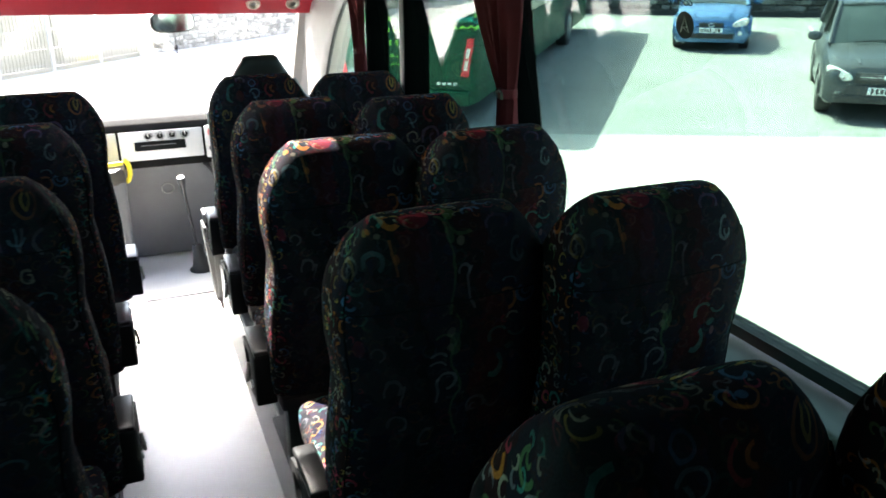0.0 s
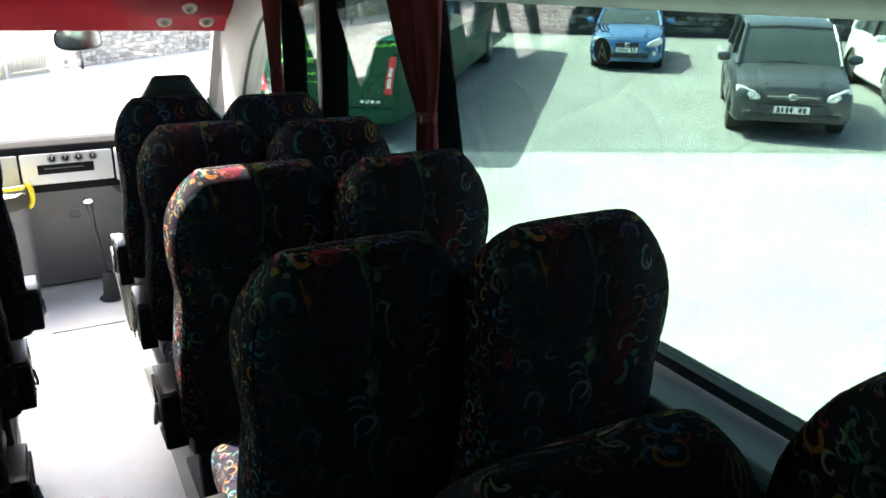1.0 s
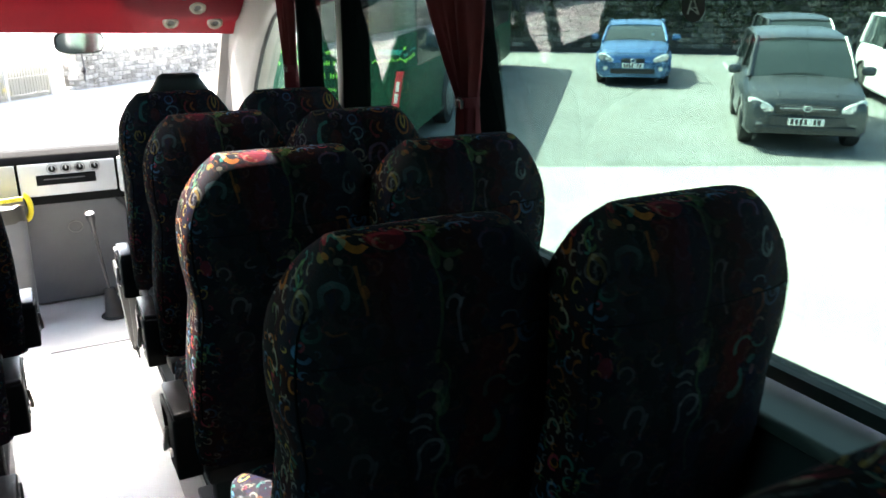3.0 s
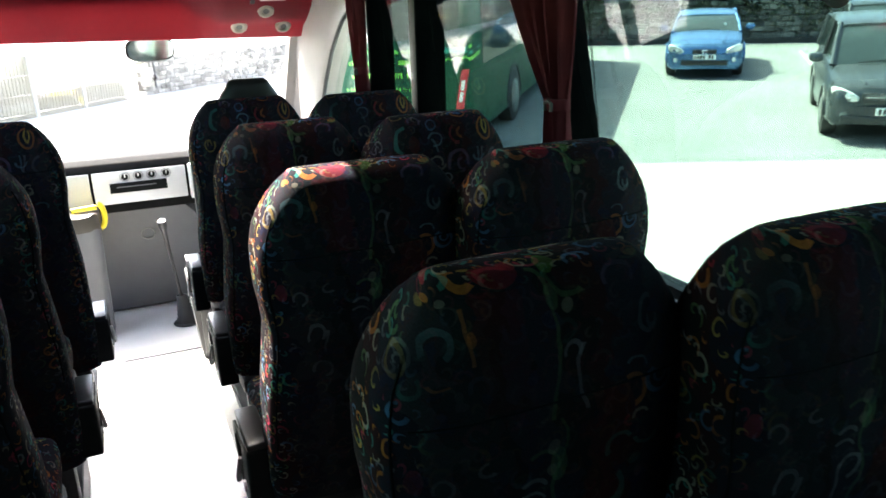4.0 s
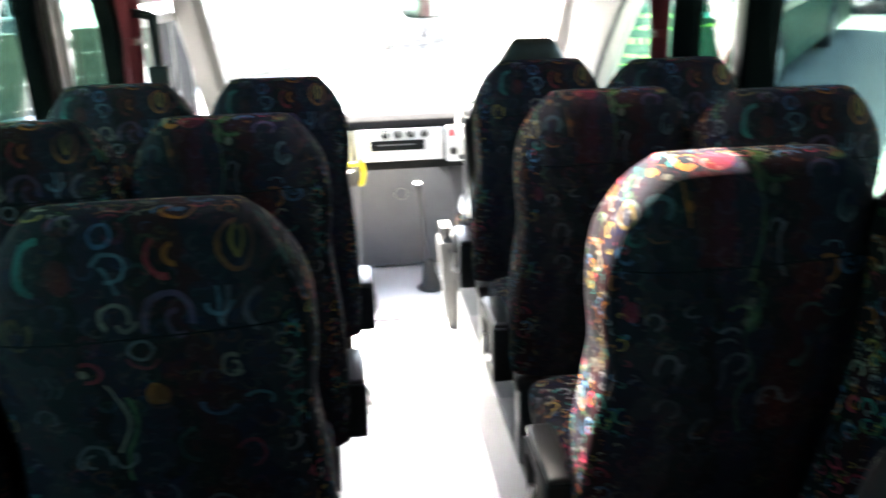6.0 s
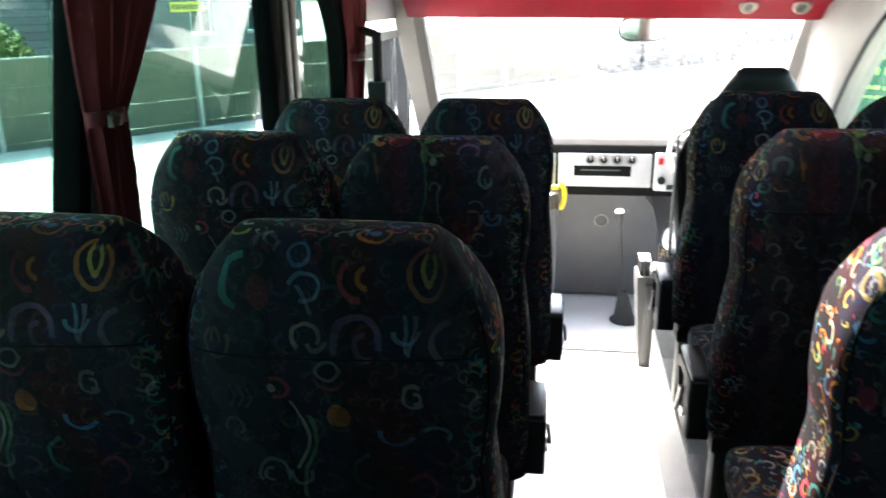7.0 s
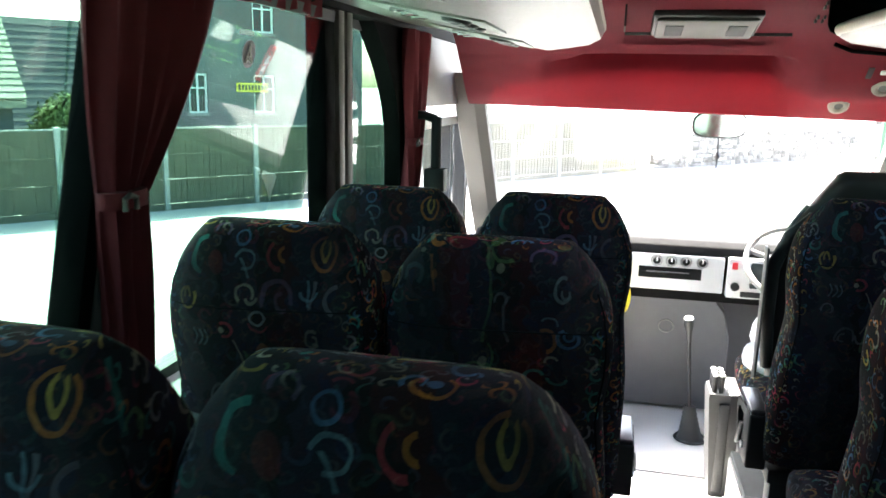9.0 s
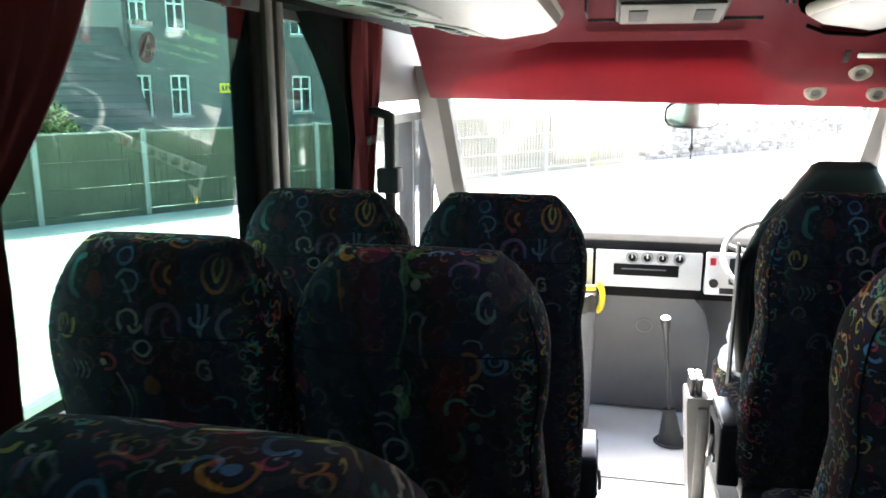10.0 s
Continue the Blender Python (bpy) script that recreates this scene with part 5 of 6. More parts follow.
# lamp, hatch outline and spots in the canopy
lamp = thing("ceiling_lamp", pose(0.09, 3.32, 2.052, -14, 0, 0), "grey rectangular saloon lamp, unlit", "ceiling lamp")
part("housing", box((-0.205, -0.125, -0.008), (0.205, 0.125, 0.02), 0.01), BLACK, lamp, "black housing")
part("diffuser", box((-0.19, -0.11, -0.024), (0.19, 0.11, -0.006), 0.012), DIMMED_GREY, lamp, "smooth grey diffuser")
for x in (-0.12, 0.12):
    part("bulb_cover", box((x - 0.035, -0.06, -0.028), (x + 0.035, 0.06, -0.022), 0.004), RUBBER, lamp, "dark bulb cover")
for y, z in ((3.095, 2.139), (3.13, 2.125), (3.165, 2.112), (3.255, 2.085), (3.29, 2.075)):
    for x in (0.488, 0.512):
        structure("trim", box((x, y, z - 0.016), (x + 0.008, y + 0.022, z + 0.012), 0.002), RUBBER, "small dark speaker slit in the red canopy", "trim")
for lo, hi in (((-0.22, 3.43, 2.018), (0.44, 3.437, 2.03)), ((-0.225, 3.12, 2.03), (-0.218, 3.43, 2.11))):
    structure("trim", box(lo, hi), RUBBER, "dark joint in the red canopy", "trim")
for x, y, z in ((0.731, 3.775, 1.748), (0.975, 3.775, 1.744), (0.857, 3.625, 1.828)):
    sp = thing("spot_lamp", pose(x, y, z, -48, 0, 0), "small round recessed spot lamp, unlit", "spot lamp", "canopy spots")
    part("bezel", tube([(0.031 * math.cos(a), 0.031 * math.sin(a), -0.006) for a in [i * math.tau / 20 for i in range(20)]], 0.014, 8, ring=True), RACK_LIP, sp, "cream bezel")
    part("lens", disc((0, 0, 0.0), (0, 0, -1), 0.022, 0.010, 6), GREY_PLASTIC, sp, "grey six-sided lens")
solo("speaker_switch", box((-0.07, -0.012, -0.008), (0.07, 0.012, 0.008), 0.006), WHITE_PLASTIC, "small white handle on the red canopy", "handle", pose(0.888, 3.55, 1.886, -45, 0, 0))
solo("canopy_slot", box((-0.012, -0.03, -0.006), (0.012, 0.03, 0.006), 0.002), BLACK, "small black switch in the red canopy", "switch", pose(0.78, 3.555, 1.884, -45, 0, 0))
# interior mirror
mir = thing("interior_mirror", pose(0.263, 4.0, 1.637, 5, 0, 12) @ Matrix.Diagonal((1.07, 1, 1.05, 1)), "rounded interior mirror hanging from the canopy", "mirror")
part("housing", loft([[(px * k, y, pz * k) for px, pz, _ in oval(0.125, 0.062, 28, 3.2)] for y, k in ((0.03, 0.5), (0.02, 0.85), (0.0, 1.0), (-0.012, 1.0))]), BLACK, mir)
part("glass", loft([[(px, y, pz) for px, pz, _ in oval(0.117, 0.055, 28, 3.2)] for y in (-0.012, -0.015)]), surface("mirror_glass", (0.8, 0.8, 0.8), (0.85, 0.85, 0.85), 0.1 - 0.02, metal=1.0, bump=0.0), mir, "mirror glass")
part("stem", tube([(0, 0.02, 0.04), (0, 0.05, 0.15)], 0.012, 8), BLACK, mir)
tag_ = thing("hanging_charm", pose(0.27, 4.03, 1.56), "small dark charm hanging below the mirror", "ornament")
part("cord", tube([(0, 0, 0.01), (0.004, 0, -0.08), (0, 0, -0.14)], 0.004, 6), BLACK, tag_)
part("bead", tube([(0, 0, -0.06), (0, 0, -0.08), (0, 0, -0.10)], [0.006, 0.018, 0.006], 10), BLACK, tag_)
# grab pole with its clamp by the entrance
gp = thing("grab_pole", pose(-0.93, 3.02, 0.43), "black upright grab pole with a clamp by the entrance", "grab pole")
part("pole", tube([(0, 0, 0.0), (0, 0, 0.6), (0, 0, 1.24)], 0.021, 12), ARM_BLACK, gp)
part("clamp", box((-0.042, -0.04, 0.94), (0.042, 0.04, 1.035), 0.008), ARM_BLACK, gp)
part("bracket", tube([(0, 0, 1.23), (-0.05, 0.0, 1.245), (-0.11, 0.0, 1.245)], 0.018, 8), ARM_BLACK, gp)


# ---------------------------------------------------------------- outside: ground
N = Vector((0.67, 0.742, 0)).normalized()      # from the bus to the back of the car park
T = Vector((N.y, -N.x, 0))


def gz(x, y):
    """Height of the ground: level ahead and to the entrance side, rising gently across the car park."""
    n, t = N.x * x + N.y * y, T.x * x + T.y * y
    w = min(1.0, max(0.0, (t + 14) / 8))
    w = w * w * (3 - 2 * w)
    return -0.9 + w * (0.049 * min(max(0.0, n - 2), 28))


bm = bmesh.new()
xs = [-900, -200, -60, -30] + [-20 + 0.75 * k for k in range(94)] + [70, 200, 900]
ys = [-900, -200, -60, -30] + [-20 + 0.75 * k for k in range(107)] + [80, 200, 900]
grid = [[bm.verts.new((x, y, gz(x, y))) for y in ys] for x in xs]
for i in range(len(xs) - 1):
    for j in range(len(ys) - 1):
        bm.faces.new((grid[i][j], grid[i + 1][j], grid[i + 1][j + 1], grid[i][j + 1]))
structure("ground", bm, CONCRETE, "sunlit pale concrete yard", "ground", smooth=False)
bm = bmesh.new()
rows_ = []
for i in range(81):
    row = []
    for j in range(31):
        across = lerp(-16.0, 38.0, i / 80)
        near = 10.75 + 0.22 * min(12.0, max(-6.0, across))
        d = near if j == 0 else lerp(near + 0.3, 27.5, (j - 1) / 29)
        p = N * d + T * across
        row.append(bm.verts.new((p.x, p.y, gz(p.x, p.y) + (0.02 if j else -0.02))))
    rows_.append(row)
for i in range(80):
    for j in range(30):
        bm.faces.new((rows_[i][j], rows_[i + 1][j], rows_[i + 1][j + 1], rows_[i][j + 1]))
structure("car_park", bm, TARMAC, "worn grey tarmac car park", "car park", smooth=False)


def slab(d, s, w, l, name, material, label, category):
    """A thin painted mark on the car park, d along N and s along T."""
    vs = []
    m = bmesh.new()
    for a, b in ((0, 0), (w, 0), (w, l), (0, l)):
        p = N * (d + b) + T * (s + a)
        vs.append(m.verts.new((p.x, p.y, gz(p.x, p.y) + 0.03)))
    m.faces.new(vs)
    return structure(name, m, material, label, category, smooth=False)


slab(20.4, 3.0, 0.1, 4.3, "parking_line", WORN_LINE, "faded white parking bay line", "road marking")

# ---------------------------------------------------------------- outside: stone walls
def stone_wall(name, a, b, height, label, seed, near, size, thick=0.4):
    """near: the stretch along the wall whose stones are parts; size: height and mean length of a stone."""
    rnd = random.Random(seed)
    a, b = Vector(a), Vector(b)
    along = (b - a).normalized()
    out = Vector((along.y, -along.x, 0))
    L = (b - a).length
    w = thing(name, Matrix.Identity(4), label, "wall", kind="structure")
    bm = bmesh.new()
    n = 24
    lo, hi = [], []
    for k in range(n + 1):
        p = a.lerp(b, k / n)
        for off in (0.03, thick):
            q = p - out * off
            lo.append(bm.verts.new((q.x, q.y, gz(q.x, q.y) - 0.1)))
            hi.append(bm.verts.new((q.x, q.y, gz(q.x, q.y) + height - 0.05)))
    for k in range(n):
        i = 2 * k
        bm.faces.new((lo[i], lo[i + 2], hi[i + 2], hi[i]))
        bm.faces.new((lo[i + 1], hi[i + 1], hi[i + 3], lo[i + 3]))
        bm.faces.new((hi[i], hi[i + 2], hi[i + 3], hi[i + 1]))
    part("core", bm, MORTAR, w, "mortar core darkened for the shade between stones", smooth=False)
    shapes = []
    for k in range(6):
        m = bmesh.new()
        box((-0.5, -0.5, -0.5), (0.5, 0.5, 0.5), 0.12, 1, bm=m)
        for v in m.verts:
            v.co += Vector((rnd.uniform(-0.07, 0.07), rnd.uniform(-0.05, 0.05), rnd.uniform(-0.07, 0.07)))
        bmesh.ops.recalc_face_normals(m, faces=m.faces)
        me = bpy.data.meshes.new("stone")
        m.to_mesh(me)
        m.free()
        me.materials.append(STONE)
        shapes.append(me)
    course, width = height / round(height / size[0]), size[1]
    rest_v, rest_f, made = [], [], 0
    turn = math.degrees(math.atan2(along.y, along.x))
    z = 0.0
    while z < height - 0.02:
        s = -rnd.uniform(0, width)
        while s < L:
            ln = width * rnd.uniform(0.6, 1.4)
            c = a + along * (s + ln / 2)
            hgt = course * rnd.uniform(0.8, 1.05)
            me = rnd.choice(shapes)
            m = pose(c.x - out.x * 0.1, c.y - out.y * 0.1, gz(c.x, c.y) + z + course / 2 + rnd.uniform(-0.02, 0.02), 0, rnd.uniform(-6, 6), turn) @ Matrix.Diagonal((ln * 0.97, 0.24 * rnd.uniform(0.8, 1.25), hgt * 0.97, 1))
            if near[0] < s < near[1] and made < 300:
                ob = new("stone", me)
                ob.parent = w
                ob.matrix_basis = m
                made += 1
            else:
                base = len(rest_v)
                rest_v += [tuple(m @ v.co) for v in me.vertices]
                rest_f += [tuple(base + i for i in p.vertices) for p in me.polygons]
            s += ln
        z += course
    me = bpy.data.meshes.new("rubble")
    me.from_pydata(rest_v, [], rest_f)
    me.materials.append(STONE_REST)
    ob = new("rubble", me)
    ob.parent = w
    tagged(ob, kind="stuff")
    return w


def creeper(parent, a, b, height, n, seed):
    """Dark leaves growing over a wall in uneven patches."""
    rnd = random.Random(seed)
    a, b = Vector(a), Vector(b)
    along = (b - a).normalized()
    out = Vector((along.y, -along.x, 0))
    L = (b - a).length
    verts, faces = [], []
    spots = [(rnd.uniform(0, L), rnd.uniform(0.35, 1.05) * height, rnd.uniform(0.25, 0.9)) for k in range(70)]
    for k in range(n):
        s0, z0, r = rnd.choice(spots)
        s, z = s0 + rnd.gauss(0, r), z0 + rnd.gauss(0, r * 0.45)
        if not 0 < s < L or z < 0.05:
            continue
        p = a + along * s + out * rnd.uniform(-0.02, 0.16) if z < height else a + along * s - out * rnd.uniform(-0.1, 0.3)
        c = Vector((p.x, p.y, gz(p.x, p.y) + z))
        u = Vector((rnd.gauss(0, 1), rnd.gauss(0, 1), rnd.gauss(0, 1))).normalized()
        v = u.cross(Vector((rnd.gauss(0, 1), rnd.gauss(0, 1), rnd.gauss(0, 1)))).normalized()
        q = rnd.uniform(0.05, 0.1)
        i = len(verts)
        verts += [c - u * q, c + v * q * 0.6, c + u * q, c - v * q * 0.6]
        faces.append((i, i + 1, i + 2, i + 3))
    me = bpy.data.meshes.new("ivy")
    me.from_pydata([tuple(v) for v in verts], [], faces)
    me.materials.append(IVY)
    ob = new("ivy", me)
    ob.parent = parent
    tagged(ob, kind="stuff")


# ---------------------------------------------------------------- outside: fence on the entrance side
F0, F1 = Vector((-13.5, 9.12, 0)), Vector((1.25, 28.38, 0))
FD = (F1 - F0).normalized()
fence = thing("fence", Matrix.Identity(4), "weathered timber panel fence with concrete posts", "fence")
step = 2.06
bays = 11
turn = math.degrees(math.atan2(FD.y, FD.x))
rnd = random.Random(5)
panels = []
for v in range(3):
    bm = bmesh.new()
    for tier, (z0, z1) in enumerate(((0.14, 0.64), (0.66, 1.17), (1.19, 1.70))):
        for k in range(15):
            w_ = (step - 0.12) / 15
            x = 0.06 + k * w_
            lift = rnd.uniform(-0.004, 0.004)
            prism([(x, -0.018 + lift), (x + w_ + 0.012, -0.006 + lift), (x + w_ + 0.012, 0.006), (x, 0.018)], z0 + rnd.uniform(0, 0.006), z1, "z", bm=bm)
        box((0.06, -0.026, z1 - 0.03), (step - 0.06, 0.02, z1 + 0.016), bm=bm)
    panels.append(part("panel", bm, FENCE_WOOD, fence, smooth=False))
post = part("post", box((-0.055, -0.06, -0.2), (0.055, 0.06, 1.78), 0.012), POST_CONCRETE, fence, "pale concrete post")
# post colour makes the panel tops pale, as the sky lights them
capping = part("capping", box((0.04, -0.032, 1.715), (step - 0.04, 0.032, 1.745)), POST_CONCRETE, fence, "capping strip coloured pale for sky light on it", smooth=False)
gravel = part("gravel_board", box((0.055, -0.025, -0.1), (step - 0.055, 0.025, 0.135)), FENCE_WOOD, fence, "dark gravel board", smooth=False)
for k in range(bays + 1):
    p = F0 + FD * (0.53 + step * k)
    at = pose(p.x, p.y, gz(p.x, p.y), 0, 0, turn)
    for i, src in enumerate((panels[k % 3], post, gravel, capping)):
        if k == bays and src is not post:
            continue
        ob = src if (k < 3 if i == 0 else k == 0) else new(src.name.split(".")[0], src.data)
        ob.parent = fence
        ob.matrix_basis = at

# houses behind the fence
def house(name, at, w, d, h, rise, wall_mat, label, windows, roof_mat=SLATE):
    """w across the front, d deep, h to the eaves; windows as (x, z, w, h) on the front."""
    hs = thing(name, at, label, "house")
    xs_ = sorted({-w / 2, w / 2, *[v for x, z, a, b in windows for v in (x - a / 2, x + a / 2)]})
    zs_ = sorted({-0.4, h, *[v for x, z, a, b in windows for v in (z, z + b)]})
    bm = bmesh.new()
    for i in range(len(xs_) - 1):
        for j in range(len(zs_) - 1):
            cx, cz = (xs_[i] + xs_[i + 1]) / 2, (zs_[j] + zs_[j + 1]) / 2
            if not any(abs(cx - x) < a / 2 and z < cz < z + b for x, z, a, b in windows):
                box((xs_[i], 0, zs_[j]), (xs_[i + 1], 0.3, zs_[j + 1]), bm=bm)
    for lo, hi in (((-w / 2, 0.3, -0.4), (-w / 2 + 0.3, d, h)), ((w / 2 - 0.3, 0.3, -0.4), (w / 2, d, h)), ((-w / 2 + 0.3, d - 0.3, -0.4), (w / 2 - 0.3, d, h))):
        box(lo, hi, bm=bm)
    part("wall", bm, wall_mat, hs, smooth=False)
    bm = prism([(-0.3, h - 0.02), (d / 2, h + rise), (d + 0.3, h - 0.02), (d + 0.3, h + 0.12), (d / 2, h + rise + 0.16), (-0.3, h + 0.12)], -w / 2 - 0.2, w / 2 + 0.2, "x")
    roof = part("roof", bm, roof_mat, hs, "slate roof", smooth=False)
    n = 15
    rnd = random.Random(int(w * 10))
    for k in range(n):                        # lapped courses on the front slope
        ya, yb = lerp(-0.34, d / 2, k / n), lerp(-0.34, d / 2, (k + 1.12) / n)
        za, zb = lerp(h + 0.12, h + rise + 0.16, k / n), lerp(h + 0.12, h + rise + 0.16, (k + 1.12) / n)
        part("course", prism([(ya, za + 0.035), (ya, za + 0.06), (yb, zb + 0.03), (yb, zb + 0.012)], -w / 2 - 0.22 + rnd.uniform(0, 0.02), w / 2 + 0.22, "x"), roof_mat, roof, smooth=False)
    for x, z, a, b in windows:
        wd = part("window", box((x - a / 2, 0.12, z), (x + a / 2, 0.14, z + b)), CAR_GLASS, hs, "dark glass", smooth=False)
        m = bmesh.new()
        for lo, hi in (((x - a / 2, 0.07, z), (x + a / 2, 0.13, z + 0.07)), ((x - a / 2, 0.07, z + b - 0.07), (x + a / 2, 0.13, z + b)), ((x - a / 2, 0.07, z), (x - a / 2 + 0.07, 0.13, z + b)), ((x + a / 2 - 0.07, 0.07, z), (x + a / 2, 0.13, z + b)), ((x - 0.03, 0.07, z), (x + 0.03, 0.13, z + b)), ((x - a / 2, 0.07, z + b * 0.62), (x + a / 2, 0.13, z + b * 0.62 + 0.06))):
            box(lo, hi, bm=m)
        part("frame", m, WHITE_PAINT, wd, "white window frame", smooth=False)
        part("sill", box((x - a / 2 - 0.06, -0.05, z - 0.09), (x + a / 2 + 0.06, 0.12, z)), POST_CONCRETE, wd, smooth=False)
    return hs


# ---------------------------------------------------------------- vehicles outside
def wheel_of(parent, c, r, w, s):
    """A road wheel; s is the side of its hub cap along x."""
    c = Vector(c)
    t = part("wheel", tube([c + Vector((s * w * k, 0, 0)) for k in (-0.5, -0.42, 0.42, 0.5)], [r * 0.93, r, r, r * 0.93], 28), RUBBER, parent, "black tyre")
    part("rim", disc(c + Vector((s * w * 0.47, 0, 0)), (s, 0, 0), r * 0.66, 0.03, 24, taper=0.9), ALLOY, t, "silver alloy rim")
    for k in range(5):
        a = math.tau * k / 5
        part("spoke_gap", disc(c + Vector((s * w * 0.545, 0.38 * r * math.cos(a), 0.38 * r * math.sin(a))), (s, 0, 0), r * 0.13, 0.006, 10), BLACK, t)
    return t


def car(name, at, paint, length, width, height, hood, label, twin=False, tall=False):
    """A car whose nose points to -y, resting on z = 0."""
    v = thing(name, at, label, "car", "parked cars")
    L, W, H = length, width / 2, height
    # body: sections from nose to tail: (y, half width, low, shoulder height)
    if tall:
        nose = [(0.0, W * 0.84, 0.36, hood * 0.70), (0.03, W * 0.91, 0.30, hood * 0.775), (0.12, W * 0.965, 0.27, hood * 0.83), (0.5, W * 0.99, 0.25, hood * 0.915)]
    else:
        nose = [(0.0, W * 0.70, 0.28, hood * 0.68), (0.05, W * 0.84, 0.22, hood * 0.75), (0.2, W * 0.94, 0.19, hood * 0.83), (0.5, W * 0.985, 0.18, hood * 0.91)]
    secs = nose + [(L * 0.24, W, 0.2, hood), (L * 0.31, W, 0.2, hood * 1.03),
            (L * 0.5, W, 0.2, hood * 1.05), (L * 0.75, W, 0.2, hood * 1.07), (L * 0.93, W * 0.96, 0.22, hood * 1.06), (L * 0.985, W * 0.9, 0.28, hood * 1.0), (L, W * 0.84, 0.34, hood * 0.9)]
    rings = []
    for y, w, lo, hi in secs:
        rings.append([(-w * 0.92, y, lo), (-w, y, lo + 0.08), (-w, y, lerp(lo, hi, 0.55)), (-w * 0.985, y, lerp(lo, hi, 0.78)), (-w * 0.93, y, hi * 0.965), (-w * 0.8, y, hi), (-w * 0.4, y, hi + 0.02), (0, y, hi + 0.028),
                      (w * 0.4, y, hi + 0.02), (w * 0.8, y, hi), (w * 0.93, y, hi * 0.965), (w * 0.985, y, lerp(lo, hi, 0.78)), (w, y, lerp(lo, hi, 0.55)), (w, y, lo + 0.08), (w * 0.92, y, lo)])
    part("body", loft(rings), paint, v)
    # cabin glass and roof
    y0, y1, y2, y3 = L * 0.25, L * (0.42 if not tall else 0.40), L * (0.80 if not tall else 0.92), L * 0.975
    g = []
    for y, k, z in ((y0, 0.90, hood * 1.0), (lerp(y0, y1, 0.5), 0.85, lerp(hood, H - 0.05, 0.52)), (y1, 0.77, H - 0.07), (lerp(y1, y2, 0.5), 0.77, H - 0.05), (y2, 0.75, H - 0.08), (y3, 0.82, hood * 1.05)):
        w = W * k
        base = hood * 0.98
        g.append([(-W * 0.9, y, base), (-lerp(W * 0.9, w, 0.6), y, lerp(base, z, 0.6)), (-w, y, z), (-w * 0.5, y, z + 0.01), (0, y, z + 0.015), (w * 0.5, y, z + 0.01), (w, y, z), (lerp(W * 0.9, w, 0.6), y, lerp(base, z, 0.6)), (W * 0.9, y, base)])
    part("glass", loft(g), CAR_GLASS, v, "dark glass all round")
    bm = bmesh.new()
    rr = []
    for y, k, z in ((y1 - 0.05, 0.76, H - 0.085), (y1 + 0.05, 0.785, H - 0.05), (lerp(y1, y2, 0.5), 0.795, H - 0.02), (y2 - 0.05, 0.77, H - 0.045), (y2 + 0.06, 0.75, H - 0.08)):
        w = W * k
        rr.append([(-w, y, z - 0.05), (-w * 0.96, y, z), (-w * 0.5, y, z + 0.02), (0, y, z + 0.028), (w * 0.5, y, z + 0.02), (w * 0.96, y, z), (w, y, z - 0.05)])
    part("roof", loft(rr), paint, v)
    for s in (-1, 1):
        part("windscreen_pillar", tube([(s * W * 0.9, y0 - 0.02, hood * 1.0), (s * W * 0.84, lerp(y0, y1, 0.5), lerp(hood, H - 0.05, 0.54)), (s * W * 0.765, y1, H - 0.06)], 0.035, 8), paint, v)
        part("door_pillar", tube([(s * W * 0.925, L * 0.56, hood * 1.02), (s * W * 0.80, L * 0.555, H - 0.06)], 0.03, 8), BLACK, v)
        part("rear_pillar", tube([(s * W * 0.92, L * 0.90, hood * 1.03), (s * W * 0.77, L * (0.80 if not tall else 0.88), H - 0.07)], 0.06, 8), paint, v)
        mr = part("door_mirror", loft([[(s * (W + 0.02 + 0.11 * (1 + px)), L * 0.30 + y, hood * 1.09 + pz) for px, pz, _ in oval(1.0 * k, 0.075 * k, 14, 3)] for y, k in ((-0.06, 0.5), (-0.03, 0.95), (0.04, 1.0), (0.05, 0.8))]), paint, v)
        hz = hood * (0.70 if tall else 0.68)
        lens = []
        for y, k in ((-0.02, 0.8), (0.0, 0.97), (0.03, 1.0), (0.14, 1.0)):
            lens.append([(s * (W * 0.735 + px), y + 0.5 * max(0.0, px + 0.06), hz + pz * (1.0 + 1.3 * px) + 0.25 * px) for px, pz, _ in oval(0.19 * k, 0.085 * k, 20, 2.6)])
        hl = part("headlamp", loft(lens), LAMP_GLASS, v, "clear headlamp")
        part("reflector", disc((s * W * 0.70, -0.02, hz), (0, -1, 0), 0.045, 0.006, 16), SILVER, hl, "bright round reflector")
        part("fog_lamp", disc((s * W * 0.74, 0.03, 0.44), (0, -1, 0), 0.055, 0.03, 14), LAMP_GLASS, v)
        for y in (L * 0.19, L * 0.79):
            wheel_of(v, (s * (W - 0.11), y, 0.33 if not tall else 0.36), 0.33 if not tall else 0.36, 0.22, s)
            part("wheel_arch", tube([(s * (W - 0.005), y + 0.4 * math.cos(a), 0.35 + 0.4 * math.sin(a)) for a in [math.pi * i / 14 for i in range(15)]], 0.035, 8), BLACK if tall else paint, v)
    gz0, gz1 = hood * (0.62 if tall else 0.58), hood * (0.745 if tall else 0.69)
    if twin:
        for s in (-1, 1):
            part("grille", box((s * 0.15 - 0.13, -0.03, gz0), (s * 0.15 + 0.13, 0.05, gz1), 0.03), BLACK, v, "black grille opening")
        gr = part("nose_panel", box((-0.02, -0.034, gz0), (0.02, 0.05, gz1), 0.006), paint, v)
    else:
        gr = part("grille", box((-W * 0.50, -0.03, gz0 - 0.03), (W * 0.50, 0.05, gz1), 0.03), BLACK, v, "black grille")
